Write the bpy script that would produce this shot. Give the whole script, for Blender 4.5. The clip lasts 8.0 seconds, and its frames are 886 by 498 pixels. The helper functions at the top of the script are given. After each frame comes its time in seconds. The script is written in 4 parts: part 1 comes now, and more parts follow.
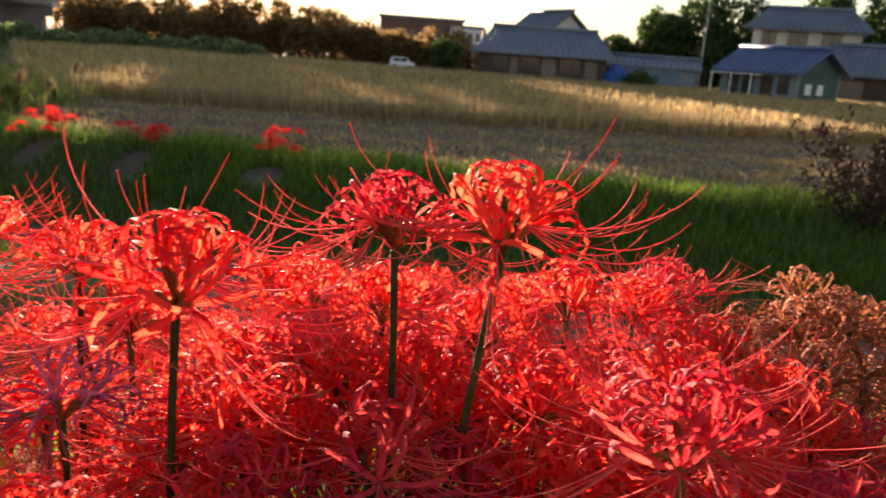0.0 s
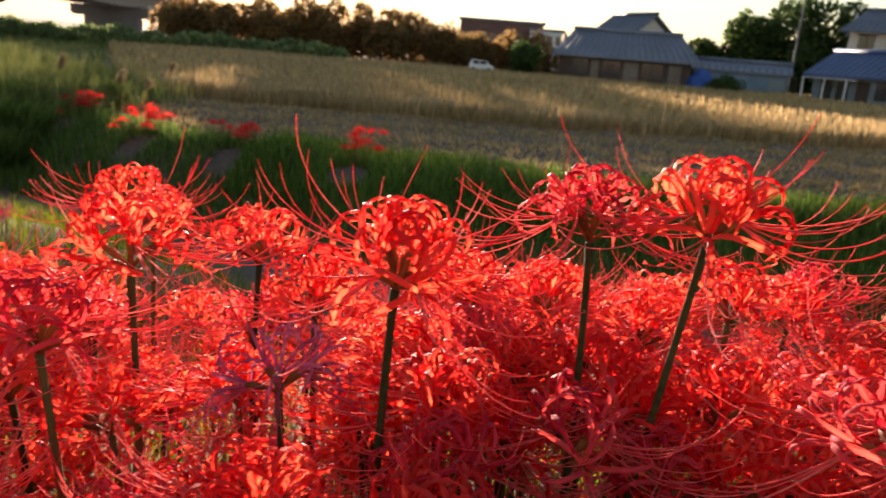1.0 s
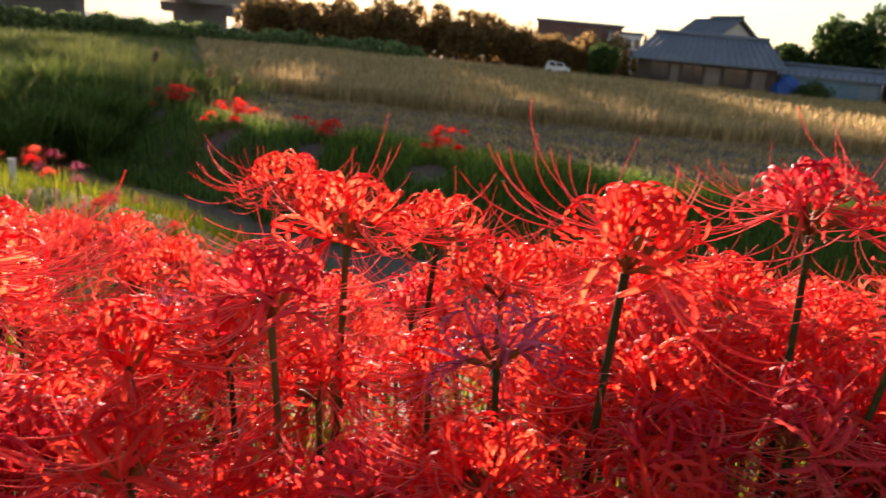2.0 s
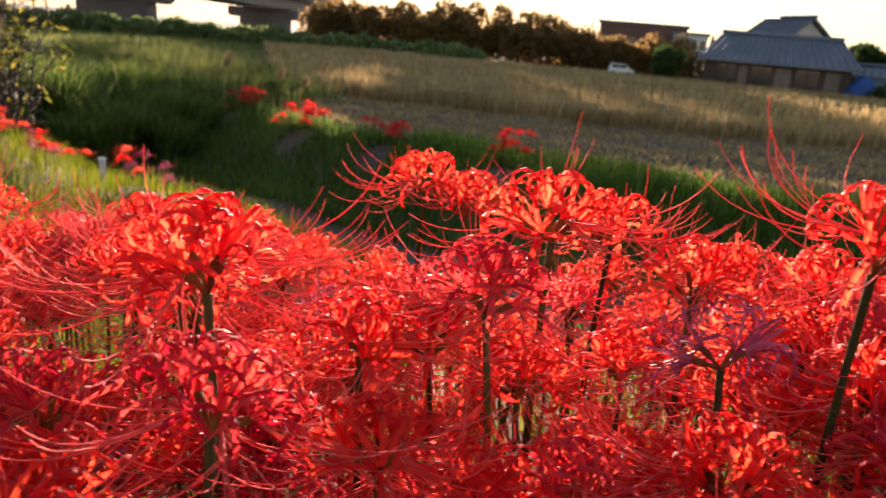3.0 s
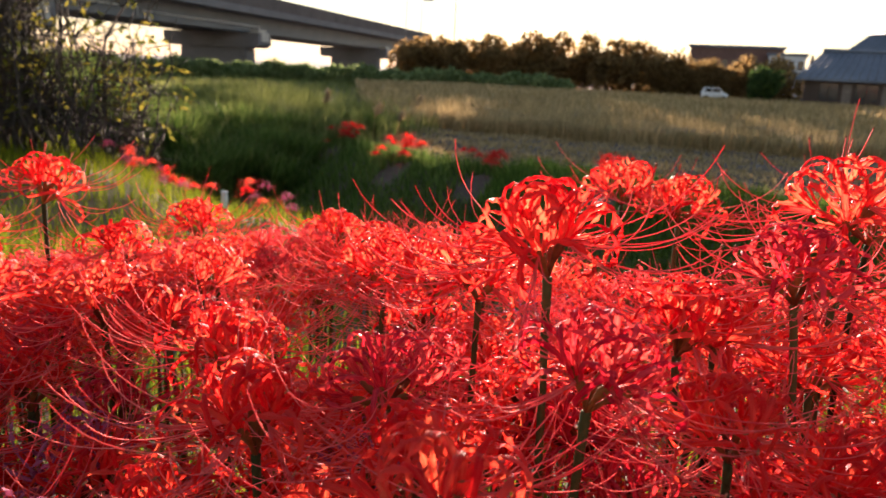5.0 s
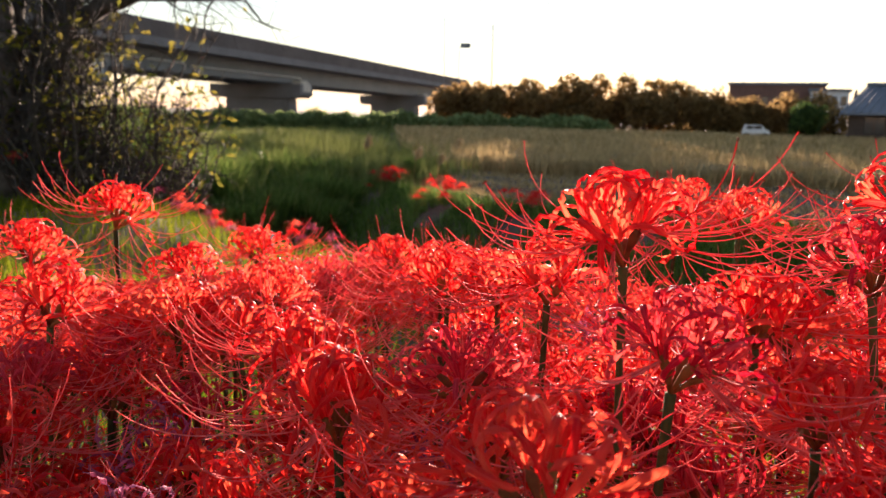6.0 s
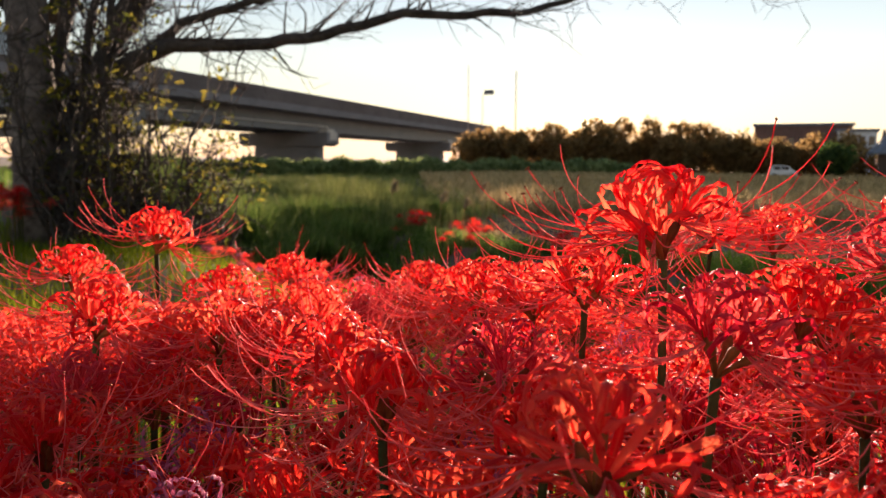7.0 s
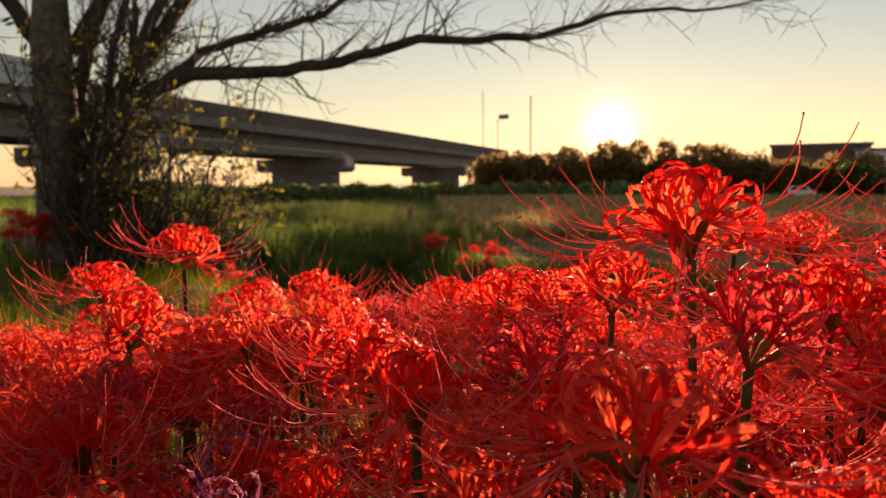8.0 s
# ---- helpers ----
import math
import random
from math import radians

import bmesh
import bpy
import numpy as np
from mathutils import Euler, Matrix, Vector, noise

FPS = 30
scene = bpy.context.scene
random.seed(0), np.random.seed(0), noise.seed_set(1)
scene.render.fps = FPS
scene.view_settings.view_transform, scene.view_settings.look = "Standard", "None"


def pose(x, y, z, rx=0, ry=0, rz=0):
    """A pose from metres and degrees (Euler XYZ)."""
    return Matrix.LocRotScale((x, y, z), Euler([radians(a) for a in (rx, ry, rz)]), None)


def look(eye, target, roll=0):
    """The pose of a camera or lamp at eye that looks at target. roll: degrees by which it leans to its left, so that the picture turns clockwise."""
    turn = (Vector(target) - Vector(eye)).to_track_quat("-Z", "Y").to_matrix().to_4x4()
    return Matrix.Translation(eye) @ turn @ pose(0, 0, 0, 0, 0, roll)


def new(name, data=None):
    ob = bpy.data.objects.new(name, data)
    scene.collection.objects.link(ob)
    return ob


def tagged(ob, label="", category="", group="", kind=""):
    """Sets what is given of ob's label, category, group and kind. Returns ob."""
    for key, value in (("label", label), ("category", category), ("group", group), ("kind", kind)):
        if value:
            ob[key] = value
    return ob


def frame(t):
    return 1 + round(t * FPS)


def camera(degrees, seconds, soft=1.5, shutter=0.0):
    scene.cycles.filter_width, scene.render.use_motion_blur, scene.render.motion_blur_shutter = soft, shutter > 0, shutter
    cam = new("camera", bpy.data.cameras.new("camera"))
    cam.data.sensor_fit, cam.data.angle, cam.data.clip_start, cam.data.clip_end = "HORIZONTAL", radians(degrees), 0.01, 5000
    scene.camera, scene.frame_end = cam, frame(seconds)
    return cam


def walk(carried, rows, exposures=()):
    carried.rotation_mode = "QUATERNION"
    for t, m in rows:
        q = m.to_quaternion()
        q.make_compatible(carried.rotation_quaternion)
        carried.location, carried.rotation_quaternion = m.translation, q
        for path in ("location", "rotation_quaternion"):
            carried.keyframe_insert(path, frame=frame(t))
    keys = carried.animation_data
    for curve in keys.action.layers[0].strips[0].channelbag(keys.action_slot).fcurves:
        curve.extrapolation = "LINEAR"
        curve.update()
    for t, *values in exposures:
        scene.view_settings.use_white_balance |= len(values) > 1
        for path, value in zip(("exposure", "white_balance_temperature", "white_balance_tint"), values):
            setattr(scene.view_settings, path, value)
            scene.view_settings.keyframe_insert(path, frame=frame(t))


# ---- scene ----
SUN_AZ, SUN_EL = 16.5, 3.95          # degrees to the left of +y, and above the horizon
PATH = [
    (0, (0.066, -0.113, 0.673), (0.067, 1.822, 0.165), 4.2),
    (0.5, (0.004, -0.127, 0.668), (-0.089, 1.804, 0.157), 4.3),
    (1, (-0.057, -0.148, 0.658), (-0.249, 1.775, 0.143), 4.5),
    (1.5, (-0.125, -0.17, 0.646), (-0.411, 1.74, 0.126), 4.9),
    (2, (-0.205, -0.196, 0.633), (-0.573, 1.698, 0.105), 5.4),
    (2.2, (-0.241, -0.206, 0.622), (-0.636, 1.685, 0.106), 5.3),
    (3.3, (-0.41, -0.253, 0.608), (-0.964, 1.591, 0.069), 5.0),
    (3.5, (-0.438, -0.263, 0.602), (-1.014, 1.576, 0.065), 4.9),
    (4, (-0.496, -0.288, 0.596), (-1.127, 1.536, 0.072), 4.3),
    (4.5, (-0.543, -0.313, 0.584), (-1.226, 1.498, 0.081), 3.6),
    (5, (-0.571, -0.336, 0.558), (-1.316, 1.459, 0.088), 2.7),
    (5.2, (-0.578, -0.345, 0.548), (-1.35, 1.442, 0.093), 2.2),
    (6.3, (-0.593, -0.381, 0.497), (-1.474, 1.386, 0.177), 0.9),
    (6.5, (-0.595, -0.386, 0.484), (-1.491, 1.377, 0.188), 0.7),
    (7, (-0.593, -0.399, 0.47), (-1.52, 1.356, 0.229), 0.3),
    (7.5, (-0.594, -0.413, 0.46), (-1.546, 1.335, 0.26), 0.0),
    (8, (-0.598, -0.42, 0.45), (-1.567, 1.321, 0.274), -0.4),
]
cam = camera(61.4, 8.0, soft=1.3, shutter=0.3)
# an open lens, focused on the flowers
cam.data.dof.use_dof, cam.data.dof.focus_distance, cam.data.dof.aperture_fstop = True, 0.78, 9.0
walk(cam, [(t, look(eye, target, roll)) for t, eye, target, roll in PATH],
     exposures=[(0.0, 2.24, 5900, 21), (2.0, 2.2, 5900, 21), (4.0, 2.26, 5800, 21), (5.5, 2.3, 5700, 22), (6.5, 2.28, 5800, 23), (7.0, 2.06, 6000, 24), (7.5, 1.8, 6600, 25), (8.0, 1.58, 7300, 25)])

# ---- world and sun ----
to_sun = Vector((-math.sin(radians(SUN_AZ)) * math.cos(radians(SUN_EL)),
                 math.cos(radians(SUN_AZ)) * math.cos(radians(SUN_EL)), math.sin(radians(SUN_EL))))
world = bpy.data.worlds.new("evening_sky")
scene.world = world
world.use_nodes = True
wn, wl = world.node_tree.nodes, world.node_tree.links
wn.clear()
sky = wn.new("ShaderNodeTexSky")
sky.sky_type = "NISHITA"
sky.sun_disc = False
sky.sun_elevation = radians(SUN_EL)
sky.sun_rotation = radians(-SUN_AZ)
sky.air_density, sky.dust_density, sky.ozone_density = 1.2, 0.02, 1.5
bg = wn.new("ShaderNodeBackground")
bg.inputs["Strength"].default_value = 0.068
w_out = wn.new("ShaderNodeOutputWorld")
haze = wn.new("ShaderNodeHueSaturation")
haze.inputs["Saturation"].default_value = 0.72
wl.new(sky.outputs[0], haze.inputs["Color"])
wl.new(haze.outputs[0], bg.inputs["Color"])
# the bright aureole of hazy air round the sun
geo = wn.new("ShaderNodeTexCoord")
dot = wn.new("ShaderNodeVectorMath")
dot.operation = "DOT_PRODUCT"
dot.inputs[1].default_value = to_sun
wl.new(geo.outputs["Generated"], dot.inputs[0])
total = bg.outputs[0]
for power, strength, tint in ((2600, 0.9, (1.0, 0.72, 0.40)), (150, 0.025, (1.0, 0.6, 0.28))):
    clip = wn.new("ShaderNodeMath")
    clip.operation = "MAXIMUM"
    clip.inputs[1].default_value = 0.0
    wl.new(dot.outputs["Value"], clip.inputs[0])
    raised = wn.new("ShaderNodeMath")
    raised.operation = "POWER"
    raised.inputs[1].default_value = power
    wl.new(clip.outputs[0], raised.inputs[0])
    scaled = wn.new("ShaderNodeMath")
    scaled.operation = "MULTIPLY"
    scaled.inputs[1].default_value = strength
    wl.new(raised.outputs[0], scaled.inputs[0])
    halo = wn.new("ShaderNodeBackground")
    halo.inputs["Color"].default_value = (*tint, 1)
    wl.new(scaled.outputs[0], halo.inputs["Strength"])
    both = wn.new("ShaderNodeAddShader")
    wl.new(total, both.inputs[0])
    wl.new(halo.outputs[0], both.inputs[1])
    total = both.outputs[0]
wl.new(total, w_out.inputs["Surface"])

sun_data = bpy.data.lights.new("sun", "SUN")
sun_data.energy, sun_data.angle, sun_data.color = 4.3, radians(0.9), (1.0, 0.76, 0.5)
sun = new("sun", sun_data)
sun.matrix_world = look((0, 0, 60), Vector((0, 0, 60)) - to_sun)

rng = random.Random(7)
nrng = np.random.default_rng(11)


# ---- materials ----
def material(name, dark, light, rough=0.6, grain=30.0, stain=3.0, bump=0.0, metal=0.0, glow=0.0, vary=0.0, island=False, coat=0.0, veined=False, through_tint=None):
    """A two-scale procedural surface; glow is the share of light that passes through, as in leaves and petals."""
    m = bpy.data.materials.new(name)
    m.use_nodes = True
    n, l = m.node_tree.nodes, m.node_tree.links
    n.clear()
    out = n.new("ShaderNodeOutputMaterial")
    p = n.new("ShaderNodeBsdfPrincipled")
    co = n.new("ShaderNodeTexCoord")
    fine, broad = n.new("ShaderNodeTexNoise"), n.new("ShaderNodeTexNoise")
    fine.inputs["Scale"].default_value, broad.inputs["Scale"].default_value = grain, stain
    fine.inputs["Detail"].default_value, broad.inputs["Detail"].default_value = 5, 3
    l.new(co.outputs["Object"], fine.inputs["Vector"])
    l.new(co.outputs["Object"], broad.inputs["Vector"])
    add = n.new("ShaderNodeMath")
    add.operation = "ADD"
    half = n.new("ShaderNodeMath")
    half.operation = "MULTIPLY"
    half.inputs[1].default_value = 0.5
    l.new(fine.outputs["Fac"], add.inputs[0])
    l.new(broad.outputs["Fac"], add.inputs[1])
    l.new(add.outputs[0], half.inputs[0])
    fac = half.outputs[0]
    if veined:
        # fine veins along the petal, a paler midrib and painted-in fold shading, by the place across and along it
        place = n.new("ShaderNodeAttribute")
        place.attribute_name = "across"
        stretch = n.new("ShaderNodeMapping")
        stretch.inputs["Scale"].default_value = (9, 1.2, 1)
        vein = n.new("ShaderNodeTexNoise")
        vein.inputs["Scale"].default_value, vein.inputs["Detail"].default_value = 1.6, 4
        l.new(place.outputs["Vector"], stretch.inputs["Vector"])
        l.new(stretch.outputs[0], vein.inputs["Vector"])
        xyz = n.new("ShaderNodeSeparateXYZ")
        l.new(place.outputs["Vector"], xyz.inputs[0])
        rib = n.new("ShaderNodeMapRange")
        rib.inputs["From Min"].default_value, rib.inputs["From Max"].default_value = 0.35, 0.0
        rib.inputs["To Min"].default_value, rib.inputs["To Max"].default_value = 0.0, 0.16
        l.new(xyz.outputs["Z"], rib.inputs["Value"])
        streak = n.new("ShaderNodeMath")
        streak.operation = "MULTIPLY_ADD"
        streak.inputs[1].default_value = 0.85
        l.new(vein.outputs["Fac"], streak.inputs[0])
        l.new(rib.outputs[0], streak.inputs[2])
        blend = n.new("ShaderNodeMath")
        blend.operation = "MULTIPLY_ADD"
        blend.inputs[1].default_value = 0.25
        l.new(fac, blend.inputs[0])
        l.new(streak.outputs[0], blend.inputs[2])
        low = n.new("ShaderNodeMath")
        low.operation = "SUBTRACT"
        low.inputs[1].default_value = 0.08
        l.new(blend.outputs[0], low.inputs[0])
        fac = low.outputs[0]
    if vary:
        if island:
            src = n.new("ShaderNodeNewGeometry").outputs["Random Per Island"]
        else:
            src = n.new("ShaderNodeObjectInfo").outputs["Random"]
        shift = n.new("ShaderNodeMath")
        shift.operation = "MULTIPLY_ADD"
        shift.inputs[1].default_value, shift.inputs[2].default_value = vary, -vary / 2
        l.new(src, shift.inputs[0])
        both = n.new("ShaderNodeMath")
        both.operation = "ADD"
        l.new(fac, both.inputs[0])
        l.new(shift.outputs[0], both.inputs[1])
        fac = both.outputs[0]
    ramp = n.new("ShaderNodeValToRGB")
    ramp.color_ramp.elements[0].position, ramp.color_ramp.elements[1].position = 0.3, 0.7
    ramp.color_ramp.elements[0].color, ramp.color_ramp.elements[1].color = (*dark, 1), (*light, 1)
    l.new(fac, ramp.inputs[0])
    l.new(ramp.outputs[0], p.inputs["Base Color"])
    p.inputs["Roughness"].default_value, p.inputs["Metallic"].default_value = rough, metal
    p.inputs["Coat Weight"].default_value = coat
    p.inputs["Specular IOR Level"].default_value = 0.2 if veined else 0.1 if glow else 0.4
    if veined:
        # faint shimmer of the petals' skin, tinted bluish to paint in the sky's reflection
        p.inputs["Sheen Weight"].default_value, p.inputs["Sheen Roughness"].default_value = 0.1, 0.35
        p.inputs["Sheen Tint"].default_value = (0.75, 0.65, 1.0, 1)
    if bump:
        b = n.new("ShaderNodeBump")
        b.inputs["Strength"].default_value, b.inputs["Distance"].default_value = min(1.0, bump), 0.02
        l.new(fac, b.inputs["Height"])
        l.new(b.outputs[0], p.inputs["Normal"])
    if glow:
        tr = n.new("ShaderNodeBsdfTranslucent")
        mix = n.new("ShaderNodeMixShader")
        mix.inputs[0].default_value = glow
        passed = ramp
        if through_tint:
            # light that has passed through the petal is warmer than what it throws back
            passed = n.new("ShaderNodeValToRGB")
            passed.color_ramp.elements[0].position, passed.color_ramp.elements[1].position = 0.3, 0.75
            passed.color_ramp.elements[0].color, passed.color_ramp.elements[1].color = (*through_tint[0], 1), (*through_tint[1], 1)
            l.new(fac, passed.inputs[0])
        l.new(passed.outputs[0], tr.inputs["Color"])
        l.new(p.outputs[0], mix.inputs[1])
        l.new(tr.outputs[0], mix.inputs[2])
        l.new(mix.outputs[0], out.inputs["Surface"])
    else:
        l.new(p.outputs[0], out.inputs["Surface"])
    return m


PETAL = material("red_petal", (0.66, 0.008, 0.014), (0.90, 0.125, 0.10), 0.5, 220, 40, bump=0.4, glow=0.7, vary=0.45, veined=True, through_tint=((0.94, 0.018, 0.012), (1.0, 0.16, 0.065)))
PETAL_LATE = material("late_petal", (0.55, 0.010, 0.04), (0.86, 0.10, 0.14), 0.55, 220, 40, bump=0.3, glow=0.6, vary=0.45, veined=True, through_tint=((0.62, 0.008, 0.025), (0.92, 0.12, 0.08)))
PETAL_OLD = material("fading_petal", (0.34, 0.035, 0.10), (0.62, 0.15, 0.26), 0.65, 220, 40, glow=0.28, vary=0.4, veined=True)
PETAL_DRY = material("withered_petal", (0.34, 0.10, 0.04), (0.56, 0.21, 0.09), 0.7, 220, 40, glow=0.3, vary=0.4, veined=True)
FILAMENT = material("red_filament", (0.85, 0.075, 0.08), (0.98, 0.28, 0.24), 0.75, 200, 30, glow=0.4, vary=0.3)
FILAMENT_OLD = material("fading_filament", (0.5, 0.05, 0.11), (0.6, 0.12, 0.18), 0.5, 200, 30, glow=0.35, vary=0.3)
ANTHER = material("anther", (0.22, 0.05, 0.03), (0.5, 0.18, 0.08), 0.9, 300, 50, glow=0.05)
PEDICEL = material("flower_stalk", (0.20, 0.05, 0.02), (0.38, 0.17, 0.05), 0.6, 200, 40, glow=0.3, vary=0.4)
STEM = material("lily_stem", (0.045, 0.045, 0.014), (0.13, 0.115, 0.035), 0.85, 120, 14, glow=0.08, vary=0.5)
GRASS = material("grass_blade", (0.045, 0.095, 0.006), (0.19, 0.26, 0.018), 0.85, 20, 0.9, glow=0.55, vary=0.5, island=True, through_tint=((0.09, 0.13, 0.004), (0.27, 0.27, 0.012)))
REED = material("reed_blade", (0.075, 0.135, 0.02), (0.24, 0.32, 0.07), 0.85, 8, 0.4, glow=0.55, vary=0.5, island=True)
FRESH_GRASS = material("fresh_grass_blade", (0.08, 0.16, 0.015), (0.27, 0.38, 0.05), 0.8, 12, 0.5, glow=0.55, vary=0.5, island=True)
MEADOW = material("meadow_blade", (0.11, 0.14, 0.03), (0.33, 0.34, 0.10), 0.6, 5, 0.2, glow=0.45, vary=0.5, island=True)
RICE = material("ripe_rice", (0.34, 0.25, 0.10), (0.70, 0.50, 0.24), 0.6, 6, 0.12, glow=0.55, vary=0.5, island=True)
HEDGE = material("hedge_leaf", (0.13, 0.18, 0.06), (0.34, 0.40, 0.16), 0.8, 6, 0.6, glow=0.5, vary=0.5, island=True)
PLUME = material("pampas_tassel", (0.45, 0.36, 0.22), (0.7, 0.6, 0.42), 0.7, 20, 4, glow=0.5)
SOIL = material("bank_soil", (0.09, 0.064, 0.042), (0.22, 0.155, 0.108), 0.9, 9, 0.35, bump=0.5)
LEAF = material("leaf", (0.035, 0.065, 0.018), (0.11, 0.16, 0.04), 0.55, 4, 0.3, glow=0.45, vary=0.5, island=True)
# leaf colour raised and browned to stand in for the sun's warm glare
LEAF_FAR_GLARE = material("far_leaf_glare", (0.18, 0.12, 0.045), (0.40, 0.26, 0.10), 0.8, 1, 0.1, glow=0.72, vary=0.5, island=True)
LEAF_YELLOW = material("yellowing_leaf", (0.06, 0.075, 0.012), (0.26, 0.22, 0.03), 0.7, 8, 2, glow=0.55, vary=0.6, island=True)
LEAF_DRY = material("dry_leaf", (0.03, 0.02, 0.014), (0.085, 0.052, 0.03), 0.8, 8, 2, glow=0.1, vary=0.5, island=True)
BARK = material("bark", (0.018, 0.015, 0.013), (0.10, 0.08, 0.064), 0.9, 16, 2.6, bump=0.9)
TRUNK = material("old_cherry_bark", (0.03, 0.024, 0.02), (0.25, 0.20, 0.165), 0.85, 11, 3.4, bump=1.0)
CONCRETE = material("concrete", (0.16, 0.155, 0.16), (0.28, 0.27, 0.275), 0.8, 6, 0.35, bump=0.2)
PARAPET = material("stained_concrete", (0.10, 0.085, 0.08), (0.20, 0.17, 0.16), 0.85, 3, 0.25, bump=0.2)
PANEL = material("sound_barrier_panel", (0.42, 0.5, 0.56), (0.6, 0.68, 0.74), 0.35, 4, 0.5)
STEEL = material("painted_girder", (0.15, 0.165, 0.19), (0.24, 0.26, 0.29), 0.55, 5, 0.3)
TILE = material("grey_roof_tile", (0.10, 0.115, 0.14), (0.20, 0.22, 0.26), 0.5, 4, 0.4, bump=0.3, vary=0.2)
TILE_BLUE = material("blue_roof_tile", (0.06, 0.09, 0.18), (0.12, 0.17, 0.30), 0.45, 4, 0.5, bump=0.2, vary=0.15)
TIMBER = material("weathered_timber", (0.05, 0.033, 0.026), (0.125, 0.085, 0.064), 0.8, 9, 0.7, bump=0.4)
PLASTER = material("pale_plaster", (0.5, 0.46, 0.4), (0.72, 0.68, 0.6), 0.8, 5, 0.6)
PLASTER_OLD = material("stained_plaster", (0.16, 0.125, 0.10), (0.28, 0.225, 0.18), 0.85, 5, 0.7)
BLUE_WALL = material("blue_sheet_wall", (0.10, 0.17, 0.24), (0.22, 0.31, 0.38), 0.6, 5, 0.9)
GREEN_WALL = material("green_sheet_wall", (0.02, 0.06, 0.058), (0.045, 0.10, 0.095), 0.5, 5, 0.6)
BLUE_SHEET = material("blue_tarpaulin", (0.02, 0.06, 0.22), (0.05, 0.12, 0.4), 0.5, 5, 1.2, bump=0.4)
GREY_SHEET = material("grey_sheet_wall", (0.16, 0.20, 0.22), (0.30, 0.34, 0.36), 0.6, 5, 0.8)
WHITE = material("white_paint", (0.68, 0.68, 0.68), (0.85, 0.85, 0.85), 0.4, 6, 0.8)
GLASS = material("dark_window_glass", (0.03, 0.035, 0.04), (0.06, 0.065, 0.07), 0.1, 5, 1, coat=0.5)
RUBBER = material("tyre_rubber", (0.02, 0.02, 0.02), (0.04, 0.04, 0.04), 0.8, 20, 4)
BROWN_WALL = material("brown_factory_wall", (0.13, 0.07, 0.055), (0.24, 0.13, 0.10), 0.75, 2, 0.2)


# ---- mesh helpers ----
def mesh_object(name, verts, faces, mats, parent=None, label="", slots=None, smooth=True):
    me = bpy.data.meshes.new(name)
    me.from_pydata([tuple(v) for v in verts], [], faces)
    for m in mats if isinstance(mats, (list, tuple)) else [mats]:
        me.materials.append(m)
    if slots is not None:
        me.polygons.foreach_set("material_index", np.asarray(slots, dtype=np.int32))
    if smooth:
        me.polygons.foreach_set("use_smooth", np.ones(len(me.polygons), dtype=bool))
    me.update()
    ob = new(name, me)
    ob.parent = parent
    if label:
        tagged(ob, label)
    return ob


def part(name, bm, mat, parent, label=""):
    me = bpy.data.meshes.new(name)
    bm.to_mesh(me)
    bm.free()
    me.materials.append(mat)
    ob = new(name, me)
    ob.parent = parent
    if label:
        tagged(ob, label)
    return ob


def thing(name, label, category, m=None, group="", kind=""):
    ob = new(name)
    if m is not None:
        ob.matrix_basis = m
    return tagged(ob, label, category, group, kind)


def box_bm(x0, x1, y0, y1, z0, z1, bevel=0.0):
    bm = bmesh.new()
    bmesh.ops.create_cube(bm, size=1.0, matrix=Matrix.Translation(((x0 + x1) / 2, (y0 + y1) / 2, (z0 + z1) / 2))
                          @ Matrix.Diagonal((x1 - x0, y1 - y0, z1 - z0, 1)))
    if bevel:
        bmesh.ops.bevel(bm, geom=bm.edges[:], offset=bevel, segments=2, affect="EDGES")
    return bm


def tube(points, radii, sides=6, cap=True):
    """Verts and faces of a tube along a line of points."""
    pts = [Vector(p) for p in points]
    verts, faces = [], []
    side = None
    for i, p in enumerate(pts):
        d = (pts[min(i + 1, len(pts) - 1)] - pts[max(i - 1, 0)]).normalized()
        if side is None:
            side = d.orthogonal().normalized()
        side = (side - d * side.dot(d)).normalized()
        other = d.cross(side)
        for k in range(sides):
            a = 2 * math.pi * k / sides
            verts.append(p + (side * math.cos(a) + other * math.sin(a)) * radii[i])
    for i in range(len(pts) - 1):
        for k in range(sides):
            a, b = i * sides + k, i * sides + (k + 1) % sides
            faces.append((a, b, b + sides, a + sides))
    if cap:
        faces.append(tuple(range(sides))[::-1])
        faces.append(tuple(range((len(pts) - 1) * sides, len(pts) * sides)))
    return verts, faces


def joined(pieces):
    verts, faces = [], []
    for v, f in pieces:
        o = len(verts)
        verts += list(v)
        faces += [tuple(i + o for i in q) for q in f]
    return verts, faces


def smoothstep(a, b, x):
    t = np.clip((np.asarray(x, float) - a) / (b - a), 0, 1)
    return t * t * (3 - 2 * t)


def polar(az, dist, z=0.0, near=False):
    """A place at degrees to the left of +y and metres away on the plan; near: from the end of the walk instead of its start."""
    o = (-0.598, -0.42) if near else (0.0, 0.0)
    return Vector((o[0] - math.sin(radians(az)) * dist, o[1] + math.cos(radians(az)) * dist, z))


# ---- ground ----
FIELD = -1.4
STREAM_X = [-90, -60, -30, -16, -9, -3, 3, 12, 60]
STREAM_Y = [66, 46, 27, 17, 11.3, 9.0, 8.0, 7.4, 6]


